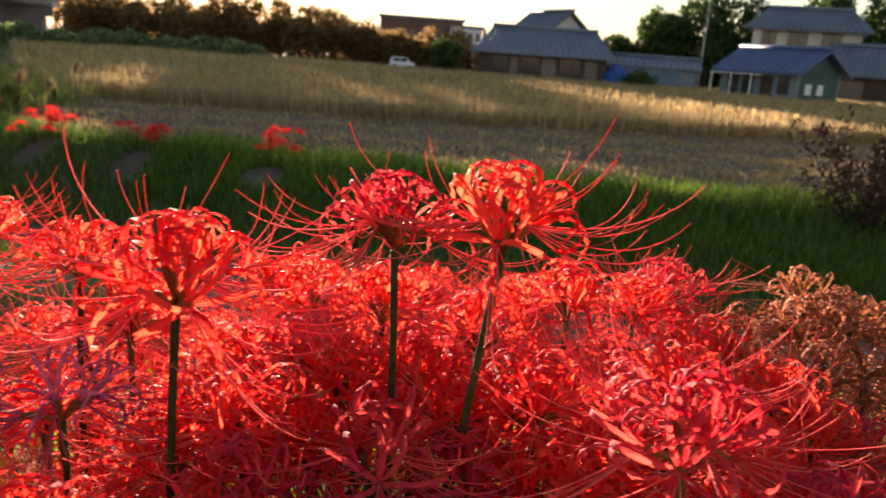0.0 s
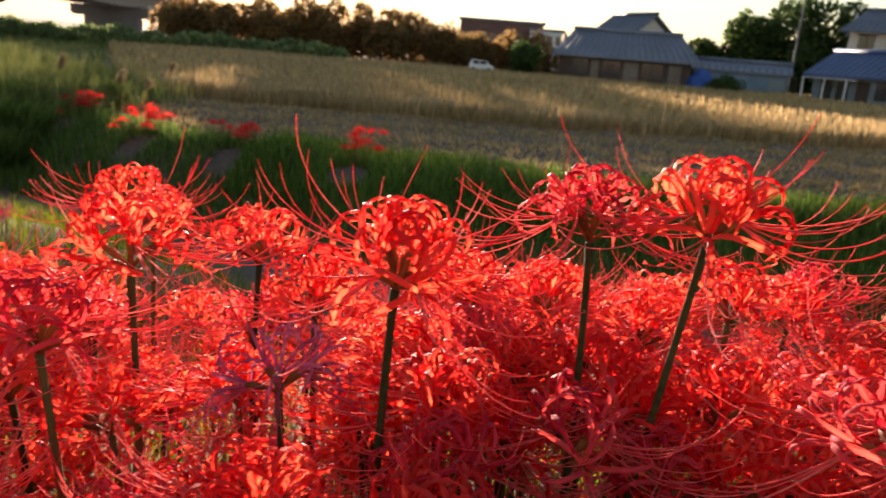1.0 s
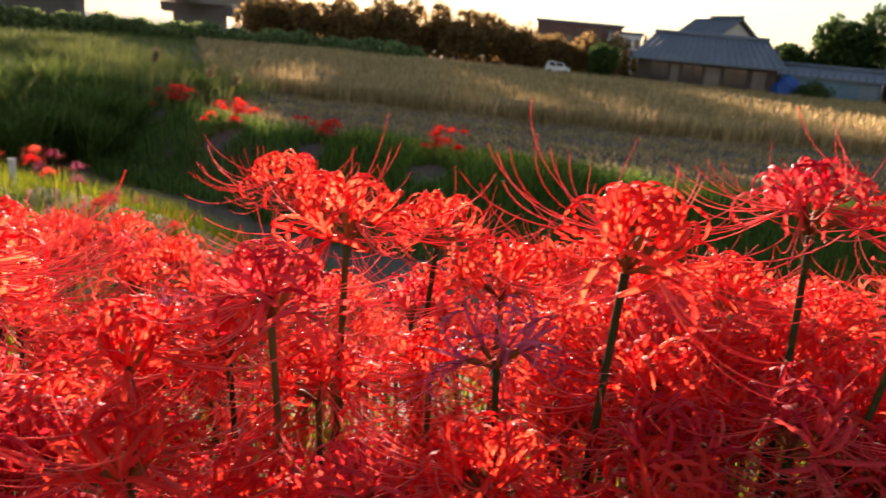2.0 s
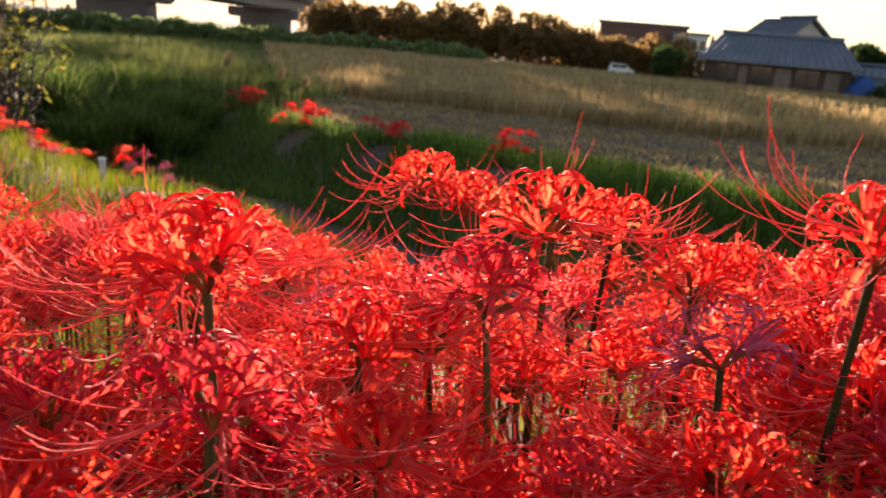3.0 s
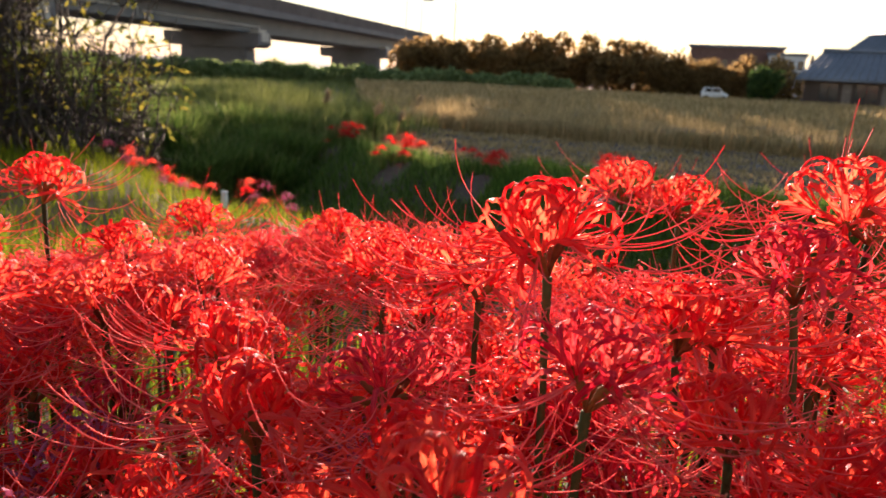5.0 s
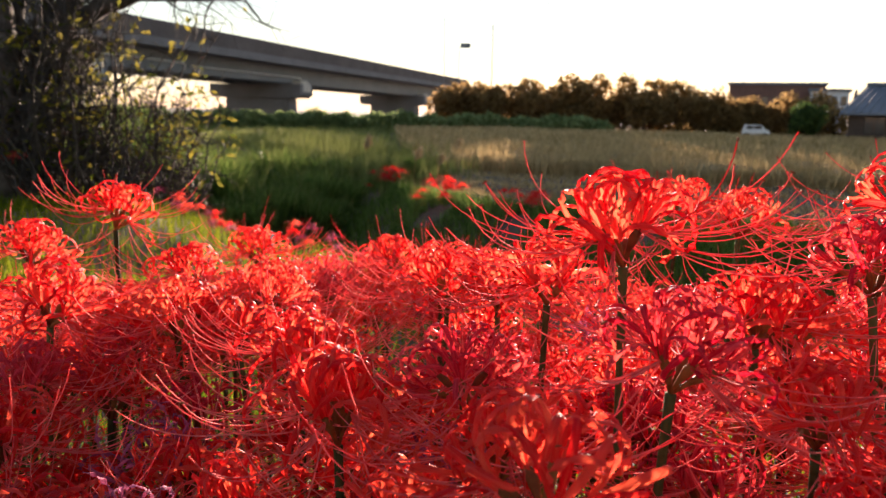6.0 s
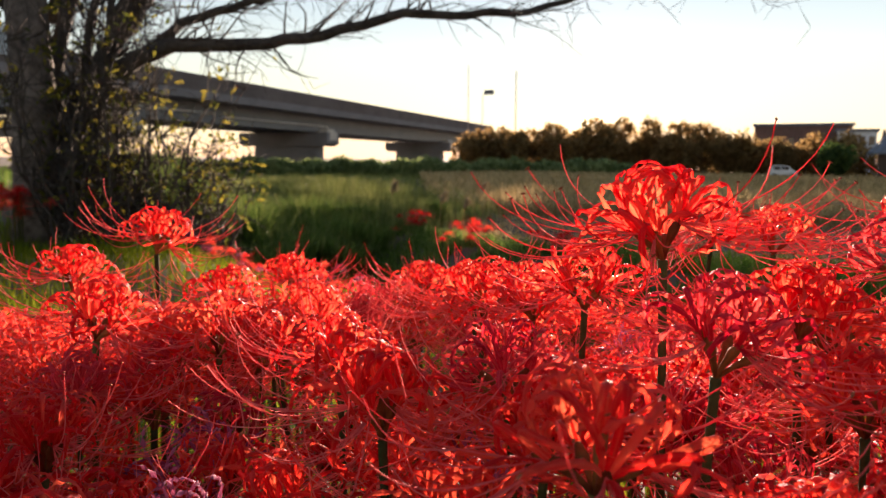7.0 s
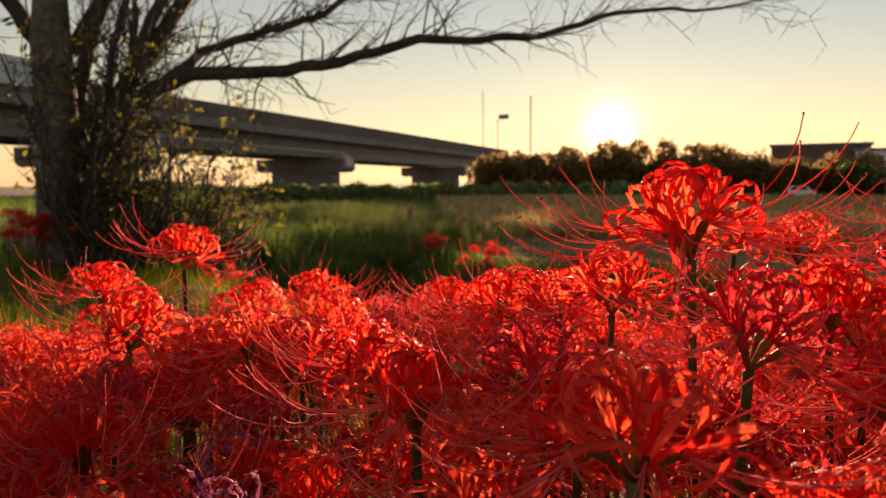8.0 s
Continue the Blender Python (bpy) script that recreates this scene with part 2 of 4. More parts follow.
def ground_z(x, y):
    x, y = np.asarray(x, float), np.asarray(y, float)
    s = (y - np.interp(x, STREAM_X, STREAM_Y)) * np.where(x < -5, 0.85, 0.95)
    top = -0.6 * smoothstep(0, 3, -x)
    crest = top - 0.35 + 0.25 * smoothstep(5, 8, -x)
    near = -2.2 + (crest + 2.2) * smoothstep(0.5, 4.4, -s) + (top - crest) * smoothstep(4.0, 8.0, -s)
    steep = -2.0 + (top + 2.0) * (1 - smoothstep(1.25, 3.4, y))
    w = smoothstep(-3.2, -1.0, x)
    near = near * (1 - w) + np.minimum(near, steep) * w
    far = -2.2 + (FIELD + 2.2) * smoothstep(0.0, 1.0, (s - 0.5) / (2.4 + 1.5 * smoothstep(-6, 0, x)))
    r = np.hypot(x, y)
    wave = 0.03 * np.sin(x * 1.9 + 0.7 * y) + 0.03 * np.sin(y * 2.3 - 0.4 * x) + 0.015 * np.sin(5.1 * x + 3.7 * y)
    return np.where(s < 0, near, far) + wave * smoothstep(0.3, 3, r)


def build_ground():
    rings, spokes = 190, 300
    rad = 0.12 * (2600 / 0.12) ** (np.arange(rings) / (rings - 1))
    ang = np.arange(spokes) * 2 * np.pi / spokes
    x = (-0.3 + rad[:, None] * np.cos(ang)).ravel()
    y = (0.2 + rad[:, None] * np.sin(ang)).ravel()
    verts = np.stack([x, y, ground_z(x, y)], 1).tolist() + [[-0.3, 0.2, float(ground_z(-0.3, 0.2))]]
    faces = []
    for i in range(rings - 1):
        for k in range(spokes):
            a, b = i * spokes + k, i * spokes + (k + 1) % spokes
            faces.append((a, b, b + spokes, a + spokes))
    c = len(verts) - 1
    faces += [(c, (k + 1) % spokes, k)[::-1] for k in range(spokes)]
    ob = mesh_object("ground", verts, faces, SOIL)
    tagged(ob, "earth bank, stream bed and flat farmland with patchy grass", "ground", kind="structure")


build_ground()


# ---- blades: grass, reeds and rice ----
def blades(name, xs, ys, heights, width, mat, label, category, bend=0.5, zs=None, segs=2, kind="stuff"):
    """One mesh of curved tapering blades, each standing at its place."""
    n = len(xs)
    zs = ground_z(xs, ys) if zs is None else zs
    turn = nrng.uniform(0, 2 * np.pi, n)
    lean = nrng.uniform(0.05, bend, n)
    w = width * nrng.uniform(0.6, 1.3, n)
    twist = turn + np.pi / 2 + nrng.uniform(-0.6, 0.6, n)
    rows = []
    for i in range(segs + 1):
        t = i / segs
        out = heights * lean * t * t
        up = heights * (t - 0.25 * lean * t * t)
        half = w * (1 - t) ** 0.7 * 0.5
        cx, cy, cz = xs + np.cos(turn) * out, ys + np.sin(turn) * out, zs + up - 0.01
        if i < segs:
            rows.append(np.stack([cx - np.cos(twist) * half, cy - np.sin(twist) * half, cz], 1))
            rows.append(np.stack([cx + np.cos(twist) * half, cy + np.sin(twist) * half, cz], 1))
        else:
            rows.append(np.stack([cx, cy, cz], 1))
    per = 2 * segs + 1
    verts = np.stack(rows, 1).reshape(-1, 3)
    base = np.arange(n)[:, None] * per
    quads = np.concatenate([base + [2 * i, 2 * i + 1, 2 * i + 3, 2 * i + 2] for i in range(segs - 1)], 0)
    tris = base + [2 * segs - 2, 2 * segs - 1, 2 * segs]
    ob = mesh_object(name, verts.tolist(), quads.tolist() + tris.tolist(), mat, smooth=False)
    return tagged(ob, label, category, kind=kind)


def leaf_cloud(blobs, count, size, seed, flat=0.6):
    """Verts and faces of many small leaves in shells round blobs (centre, radii)."""
    r = np.random.default_rng(seed)
    weights = np.array([b[1][0] * b[1][1] + b[1][2] * b[1][0] for b in blobs])
    pick = r.choice(len(blobs), count, p=weights / weights.sum())
    c = np.array([b[0] for b in blobs])[pick]
    rad = np.array([b[1] for b in blobs])[pick]
    d = r.normal(size=(count, 3))
    d /= np.linalg.norm(d, axis=1)[:, None]
    p = c + d * rad * (r.uniform(0.35, 1.0, count) ** 0.5 * r.uniform(0.85, 1.15, count))[:, None]
    a = r.normal(size=(count, 3))
    a /= np.linalg.norm(a, axis=1)[:, None]
    b = np.cross(a, r.normal(size=(count, 3)))
    b /= np.linalg.norm(b, axis=1)[:, None]
    s = (size * r.uniform(0.5, 1.4, count))[:, None]
    verts = np.stack([p - a * s, p + b * s * flat * 0.6, p + a * s, p - b * s * flat * 0.6], 1).reshape(-1, 3)
    faces = (np.arange(count)[:, None] * 4 + np.arange(4)).tolist()
    return verts.tolist(), faces


# ---- spider lilies ----
def strap(path_pts, widths, side_dirs, cols=2, fold=0.25, wave=0.0, seed=0):
    """A folded, wavy-edged strap: verts and faces."""
    r = random.Random(seed)
    ph = r.uniform(0, 6.28)
    verts, faces, across = [], [], []
    shift = r.uniform(0, 50)
    n = len(path_pts)
    for i, (p, w, s) in enumerate(zip(path_pts, widths, side_dirs)):
        d = (path_pts[min(i + 1, n - 1)] - path_pts[max(i - 1, 0)]).normalized()
        nor = s.cross(d).normalized()
        for c in range(cols + 1):
            u = c / cols * 2 - 1
            lift = fold * w * abs(u) + wave * math.sin(ph + i * 2.7 + u * 1.6) * abs(u) * (0.3 + i / n)
            verts.append(p + s * (u * w * 0.5) + nor * lift)
            across.append((u + shift, i / n * 4, abs(u)))
    for i in range(n - 1):
        for c in range(cols):
            a = i * (cols + 1) + c
            faces.append((a, a + 1, a + cols + 2, a + cols + 1))
    return verts, faces, across


def tepal_line(r, limp, segs):
    """Points, widths and sides of one recurved tepal that leaves the tube towards +z."""
    out, side = Vector((0, 0, 1)), Vector((0, -1, 0))
    length = r.uniform(0.058, 0.074)
    curl = r.uniform(3.3, 5.6) if limp < 0.3 else r.uniform(1.6, 4.0) if limp < 0.7 else r.uniform(2.0, 6.5)
    length *= 1 - 0.4 * limp
    start, sway = r.uniform(0.12, 0.42), r.uniform(-0.9, 0.9)
    p, pts, ws, sides = Vector((0.023, 0, 0.0017)), [], [], []
    for i in range(segs + 1):
        t = i / segs
        pts.append(p.copy())
        ws.append(0.0036 * (0.4 + 0.6 * math.sin(math.pi * min(1, 0.16 + t * 0.8)) ** 0.7) * (1 - 0.7 * t ** 5) * (1 - 0.5 * limp))
        sides.append(side)
        ang = start + curl * t ** 1.6
        p = p + (Vector((1, 0, 0)) * math.cos(ang) + out * math.sin(ang) + side * (sway * 0.35 * t)).normalized() * (length / segs)
    return pts, ws, sides


def one_tepal(seed, limp, segs=16, cols=2):
    r = random.Random(seed * 3 + 1)
    v, f, a = strap(*tepal_line(r, limp, segs), cols, 0.36, 0.0018, r.random())
    return v, f, [0] * len(f), a


def one_stalk(sides=6):
    """Flower stalk, ovary and the short tube that the tepals leave."""
    v, f = tube([(0, 0, 0), (0.009, 0, 0.001), (0.017, 0, 0.001), (0.0235, 0, 0)], [0.0013, 0.0014, 0.0027, 0.0018], sides)
    return v, f, [0] * len(f)


def one_stamen(r, limp, segs, sides=3, style=False):
    """One long filament that sweeps outwards and turns up at its tip, with its anther."""
    length = r.uniform(0.080, 0.102) * (1.1 if style else 1) * (1 - 0.35 * limp)
    el, az = r.uniform(-1.25, -0.45), r.uniform(-0.5, 0.5)
    rise = r.uniform(1.0, 1.6) * (1 - 1.1 * limp)
    p, pts = Vector((0.0225, 0, 0)), []
    for i in range(segs + 1):
        t = i / segs
        pts.append(p.copy())
        e = el + rise * t ** 1.7
        p = p + Vector((math.cos(e) * math.cos(az), math.cos(e) * math.sin(az), math.sin(e))) * (length / segs)
        az += r.uniform(-0.05, 0.05)
    v, f = tube(pts, [0.00054 - 0.00022 * i / segs for i in range(segs + 1)], sides, cap=False)
    slots = [0] * len(f)
    if not style:
        o, last = len(v), len(v) - 1
        d = (pts[-1] - pts[-2]).normalized()
        cross = d.orthogonal().normalized() * 0.0013
        v2, f2 = tube([pts[-1] - cross, pts[-1], pts[-1] + cross], [0.0003, 0.0006, 0.0003], 4)
        v, f = v + v2, f + [tuple(i + o for i in q) for q in f2] + [(last, last - 1, o + 4)]
        slots += [1] * (len(f2) + 1)
    return v, f, slots


def round_tube(k):
    """Degrees round the tube of the k-th tepal; they crowd towards the upper side."""
    return 60 * k - 26 * math.sin(radians(60 * k))


def make_tepals(seed, fine=True, limp=0.0):
    """Stalk and six tepals of one floret in one piece; the floret points along +x with +z up."""
    r = random.Random(seed)
    segs, cols = (14, 2) if fine else (9, 2)
    V, F, S = one_stalk(6)
    V, F = list(V), list(F)[:-1]
    A = [(0, 0, 1)] * len(V)
    S = [1] * len(F)
    ring = len(V) - 6
    for k in range(6):
        m = pose(0, 0, 0, round_tube(k) + r.uniform(-10, 10), 0, 0)
        v, f, _, a = one_tepal(seed * 11 + k, limp, segs, cols)
        o = len(V)
        A += a
        V += [m @ Vector(p) for p in v]
        F += [tuple(i + o for i in q) for q in f]
        F.append((ring + k, ring + (k + 1) % 6, o + cols, o))
        S += [0] * (len(f) + 1)
    return V, F, S, A


def make_stamens(seed, fine=True, limp=0.0):
    """Six filaments and a style, joined at their foot."""
    r = random.Random(seed + 500)
    V, F, S = [Vector((0.021, 0, 0))], [], []
    for k in range(7):
        v, f, sl = one_stamen(r, limp, 11 if fine else 7, 3, k == 6)
        o = len(V)
        V += list(v)
        F += [tuple(i + o for i in q) for q in f] + [(0, o, o + 1), (0, o + 1, o + 2), (0, o + 2, o)]
        S += list(sl) + [0, 0, 0]
    return V, F, S


def as_mesh(name, data, mats):
    verts, faces, slots = data[:3]
    me = bpy.data.meshes.new(name)
    me.from_pydata([tuple(v) for v in verts], [], faces)
    for m in mats:
        me.materials.append(m)
    me.polygons.foreach_set("material_index", np.asarray(slots, dtype=np.int32))
    me.polygons.foreach_set("use_smooth", np.ones(len(faces), dtype=bool))
    if len(data) > 3:
        me.attributes.new("across", "FLOAT_VECTOR", "POINT").data.foreach_set("vector", np.asarray(data[3], dtype=np.float32).ravel())
    me.update()
    return me


STATES = {"fresh": (PETAL, FILAMENT, 0.0), "late": (PETAL_LATE, FILAMENT, 0.15), "old": (PETAL_OLD, FILAMENT_OLD, 0.55), "dry": (PETAL_DRY, PETAL_DRY, 0.85)}
TEPALS = {s: [as_mesh("tepal", one_tepal(900 + i, limp), (a,)) for i in range(14)] for s, (a, b, limp) in STATES.items()}
STAMENS = {s: [as_mesh("stamen", one_stamen(random.Random(70 + i), limp, 11, 3, i % 7 == 6), (b, ANTHER)) for i in range(21)] for s, (a, b, limp) in STATES.items()}
STALK = as_mesh("floret", one_stalk(), (PEDICEL,))
FLORETS = {}
for state, (petal, thread, limp) in STATES.items():
    FLORETS[state] = [(as_mesh("floret", make_tepals(s, True, limp), (petal, PEDICEL)), as_mesh("filament_tuft", make_stamens(s, True, limp), (thread, ANTHER)))
                      for s in range(9)]


def floret_pose(k, n, r, limp=0.0):
    az = 360 * k / n + r.uniform(-14, 14)
    el = r.uniform(26, 78) - 40 * limp
    return pose(0, 0, 0, 0, 0, az) @ pose(0, 0, 0, 0, -el, 0) @ pose(0, 0, 0, r.uniform(-10, 10), 0, 0)


def tuft_pose(m):
    """The stamens of a steep floret bow out from its throat instead of standing straight up."""
    steep = math.degrees(math.asin(max(-1.0, min(1.0, m.col[0].to_3d().normalized().z))))
    throat = Vector((0.021, 0, 0))
    return Matrix.Translation(throat) @ pose(0, 0, 0, 0, 0.62 * max(0.0, steep - 30), 0) @ Matrix.Translation(-throat)


def make_head_lo(state, seed):
    """A whole flower head for plants that stay further off: tepals and stamens, one mesh each."""
    r = random.Random(seed)
    n = r.choice((5, 6))
    tv, tf, ts, sv, sf, ss = [Vector((0, 0, -0.002))], [], [], [Vector((0, 0, 0.004))], [], []
    ta = [(0, 0, 1)]
    limp = {"fresh": 0, "late": 0.12, "old": 0.4, "dry": 0.6}[state]
    for k in range(n):
        m = floret_pose(k, n, r, limp)
        for data, V, F, S, at in ((make_tepals(seed * 7 + k, False, limp), tv, tf, ts, m), (make_stamens(seed * 7 + k, False, limp), sv, sf, ss, m @ tuft_pose(m))):
            o = len(V)
            V += [at @ Vector(v) for v in data[0]]
            F += [tuple(i + o for i in q) for q in data[1]]
            S += data[2]
            ta += data[3] if len(data) > 3 else []
            F.append((0, o, o + 1))
            S.append(1 if V is tv else 0)
    petal, thread = {"fresh": (PETAL, FILAMENT), "late": (PETAL_LATE, FILAMENT), "old": (PETAL_OLD, FILAMENT_OLD), "dry": (PETAL_DRY, PETAL_DRY)}[state]
    return as_mesh("flower_head", (tv, tf, ts, ta), (petal, PEDICEL)), as_mesh("filament_tuft", (sv, sf, ss), (thread, ANTHER))


HEADS = {state: [make_head_lo(state, 40 + 13 * i) for i in range(count)] for state, count in (("fresh", 7), ("late", 3), ("old", 2), ("dry", 2))}

LILY_LABEL = {
    "fresh": "red spider lily in full bloom on a bare green stalk",
    "late": "deep crimson spider lily past its prime on a dark stalk",
    "old": "fading purplish spider lily with limp petals",
    "dry": "withered brown spider lily on its stalk",
}


def lily(x, y, z, size=1.0, state="fresh", fine=True, lean=(0.0, 0.0), turn=None, florets=None, group="spider lilies on the bank", split=False):
    """One plant: its stalk top, under the flower head, stands at (x, y, z); lean shifts the foot."""
    r = rng
    size *= 1.27
    gx, gy = x + lean[0], y + lean[1]
    gz = float(ground_z(gx, gy)) - 0.02
    ob = thing("spider_lily", LILY_LABEL[state], "flower", Matrix.Translation((gx, gy, gz)), group)
    h = z - gz
    bow = Vector((r.uniform(-0.012, 0.012), r.uniform(-0.012, 0.012), 0))
    pts = [Vector((-lean[0] * t, -lean[1] * t, h * t)) + bow * math.sin(math.pi * t) for t in (0, 0.2, 0.4, 0.6, 0.8, 0.93, 1.0)]
    v, f = tube(pts, [s * size ** 0.5 for s in (0.004, 0.0038, 0.0035, 0.0033, 0.003, 0.0031, 0.0036)], 8 if fine else 5)
    mesh_object("stem", v, f, STEM, ob, "dark green stalk")
    limp = {"fresh": 0, "late": 0.12, "old": 0.4, "dry": 0.6}[state]
    turn = r.uniform(0, 360) if turn is None else turn
    top = Matrix.Translation(pts[-1]) @ pose(0, 0, 0, r.uniform(-9, 9), r.uniform(-9, 9), turn) @ Matrix.Scale(size, 4)
    if fine:
        n = florets or r.choice((5, 6, 6, 7))
        for k in range(n):
            a, b = r.choice(FLORETS[state])
            fl = new("floret", STALK if split else a)
            fl.parent = ob
            aim = floret_pose(k, n, r, limp)
            fl.matrix_basis = top @ aim
            if not split:
                tuft = new("filament_tuft", b)
                tuft.parent, tuft.matrix_basis = fl, tuft_pose(aim)
                continue
            for i in range(6):
                p = new("tepal", r.choice(TEPALS[state]))
                p.parent = fl
                p.matrix_basis = pose(0, 0, 0, round_tube(i) + r.uniform(-10, 10), 0, 0)
            first = r.randrange(3) * 7
            for i in range(7):
                p = new("stamen", STAMENS[state][first + i])
                p.parent, p.matrix_basis = fl, tuft_pose(aim)
    else:
        a, b = r.choice(HEADS[state])
        for name, me in (("flower_head", a), ("filament_tuft", b)):
            p = new(name, me)
            p.parent = ob
            p.matrix_basis = top
    return ob


# the plants that stand out, by the top of their stalks
HERO = [
    (-0.164, 0.504, 0.440, 1.36, "fresh", (-0.006, 0.0)), (0.122, 0.563, 0.497, 1.30, "fresh", (-0.06, 0.02)), (0.018, 0.610, 0.478, 1.28, "late", (0.0, 0.0)),
    (-0.275, 0.510, 0.318, 1.15, "old", (0.01, 0.0)), (-0.517, 0.495, 0.335, 1.38, "late", (0.03, 0.0)), (-0.470, 0.590, 0.402, 1.36, "fresh", (0.01, 0.0)),
    (-0.735, 0.312, 0.376, 1.38, "fresh", (0.01, 0.0)), (-0.671, 0.220, 0.296, 1.34, "late", (0.0, 0.0)), (-0.722, 0.060, 0.252, 1.36, "fresh", (0.0, 0.02)),
    (-0.960, 0.175, 0.205, 1.42, "fresh", (0.0, 0.0)), (-0.820, 1.220, 0.300, 1.50, "fresh", (0.0, 0.0)), (-0.690, 1.060, 0.300, 1.42, "fresh", (0.0, 0.0)),
    (-1.529, 0.300, 0.205, 1.45, "fresh", (0.02, 0.0)), (-1.400, 0.410, 0.175, 1.45, "fresh", (0.0, 0.0)), (-1.300, 0.430, 0.155, 1.40, "fresh", (0.0, 0.0)),
    (-1.800, 0.650, 0.275, 1.45, "fresh", (0.0, 0.0)), (-1.940, 0.560, 0.200, 1.45, "fresh", (0.0, 0.0)), (-1.470, 1.165, 0.130, 1.42, "fresh", (0.0, 0.0)),
    (-1.060, 0.620, 0.232, 1.36, "fresh", (0.0, 0.0)), (-0.975, 0.610, 0.232, 1.32, "fresh", (0.0, 0.0)), (-1.740, 1.000, 0.150, 1.42, "fresh", (0.0, 0.0)),
    (-1.490, 0.763, 0.136, 1.38, "fresh", (0.0, 0.0)), (-1.616, 0.645, 0.175, 1.38, "fresh", (0.0, 0.0)), (0.285, 0.462, 0.345, 1.42, "late", (0.0, 0.0)),
    (0.245, 0.870, 0.320, 1.36, "fresh", (0.0, 0.0)), (0.122, 0.815, 0.290, 1.25, "fresh", (0.0, 0.0)), (0.110, 0.545, 0.235, 1.25, "late", (0.0, 0.0)),
    (-0.196, 0.570, 0.220, 1.20, "fresh", (0.0, 0.0)), (-0.008, 0.830, 0.312, 1.30, "fresh", (0.0, 0.0)), (-0.112, 0.909, 0.290, 1.30, "fresh", (0.0, 0.0)),
    (-0.415, 0.835, 0.345, 1.30, "fresh", (0.0, 0.0)), (0.470, 1.160, 0.270, 1.35, "late", (0.0, 0.0)), (0.380, 1.020, 0.270, 1.30, "fresh", (0.0, 0.0)),
    (-0.590, 0.545, 0.250, 1.25, "fresh", (0.0, 0.0)), (-0.483, 0.560, 0.215, 1.25, "fresh", (0.0, 0.0)), (-1.120, 0.330, 0.190, 1.36, "fresh", (0.0, 0.0)),
    (-0.860, 0.480, 0.285, 1.30, "fresh", (0.0, 0.0)), (-1.190, 0.860, 0.190, 1.36, "fresh", (0.0, 0.0)), (-0.300, 0.720, 0.320, 1.30, "fresh", (0.0, 0.0)),
    (-0.620, 0.400, 0.290, 1.25, "fresh", (0.0, 0.0)), (-0.560, 0.310, 0.235, 1.20, "fresh", (0.0, 0.0)),
    (-0.800, 0.180, 0.205, 1.25, "fresh", (0.0, 0.0)), (-0.590, 0.110, 0.190, 1.20, "fresh", (0.0, 0.0)), (-0.870, 0.260, 0.235, 1.25, "late", (0.0, 0.0)),
    (0.726, 1.027, 0.277, 1.50, "dry", (0.0, 0.0)), (0.630, 0.967, 0.287, 1.40, "dry", (0.0, 0.0)), (0.606, 0.919, 0.300, 1.40, "dry", (0.0, 0.0)),
    (0.702, 0.979, 0.301, 1.40, "dry", (0.0, 0.0)), (0.666, 0.859, 0.277, 1.40, "dry", (0.0, 0.0)), (0.570, 0.799, 0.277, 1.30, "dry", (0.0, 0.0)),
    (0.654, 1.039, 0.313, 1.40, "dry", (0.0, 0.0)),
]
taken = []
for x, y, z, size, state, lean in HERO:
    lily(x, y, z, size, state, True, lean, split=True)
    taken.append((x, y))

# the rest of the bed, as thick as it grows
EYES = np.array([eye for _, eye, _, _ in PATH])


def bed_has(x, y):
    far = 1.3 + 0.2 * smoothstep(0.5, 2.5, -x) + 0.08 * math.sin(3 * x) - 0.3 * smoothstep(0.1, 0.45, x)
    near = -0.02 + 0.28 * smoothstep(-0.5, 0.0, x) - 0.05 * smoothstep(0.8, 1.6, -x)
    return near < y < far and -2.7 < x < 1.1


spots = []
tries = 0
while len(spots) < 420 and tries < 40000:
    tries += 1
    x, y = rng.uniform(-2.7, 1.1), rng.uniform(-0.25, 1.6)
    if not bed_has(x, y) or min((x - a) ** 2 + (y - b) ** 2 for a, b in taken) < (0.068 + 0.012 * smoothstep(0.2, 0.5, -x) + 0.03 * smoothstep(0.5, 0.8, y) * smoothstep(0.1, 0.5, -x)) ** 2:
        continue
    if np.hypot(EYES[:, 0] - x, EYES[:, 1] - y).min() < 0.44 or (x < -0.35 and y < 0.8 and rng.random() < 0.35):
        continue
    taken.append((x, y))
    spots.append((x, y))
low = set()
while len(low) < 18:
    x, y = rng.uniform(-0.9, 0.5), rng.uniform(-0.25, 0.6)
    if 0.3 < np.hypot(EYES[:, 0] - x, EYES[:, 1] - y).min() < 0.6 and y > -0.12 + 0.3 * smoothstep(-0.5, 0.0, x) and min((x - a) ** 2 + (y - b) ** 2 for a, b in taken) > 0.04 ** 2:
        taken.append((x, y))
        spots.append((x, y))
        low.add((x, y))
spots.sort(key=lambda p: math.hypot(p[0] + 0.45, p[1] + 0.1))
rest = []
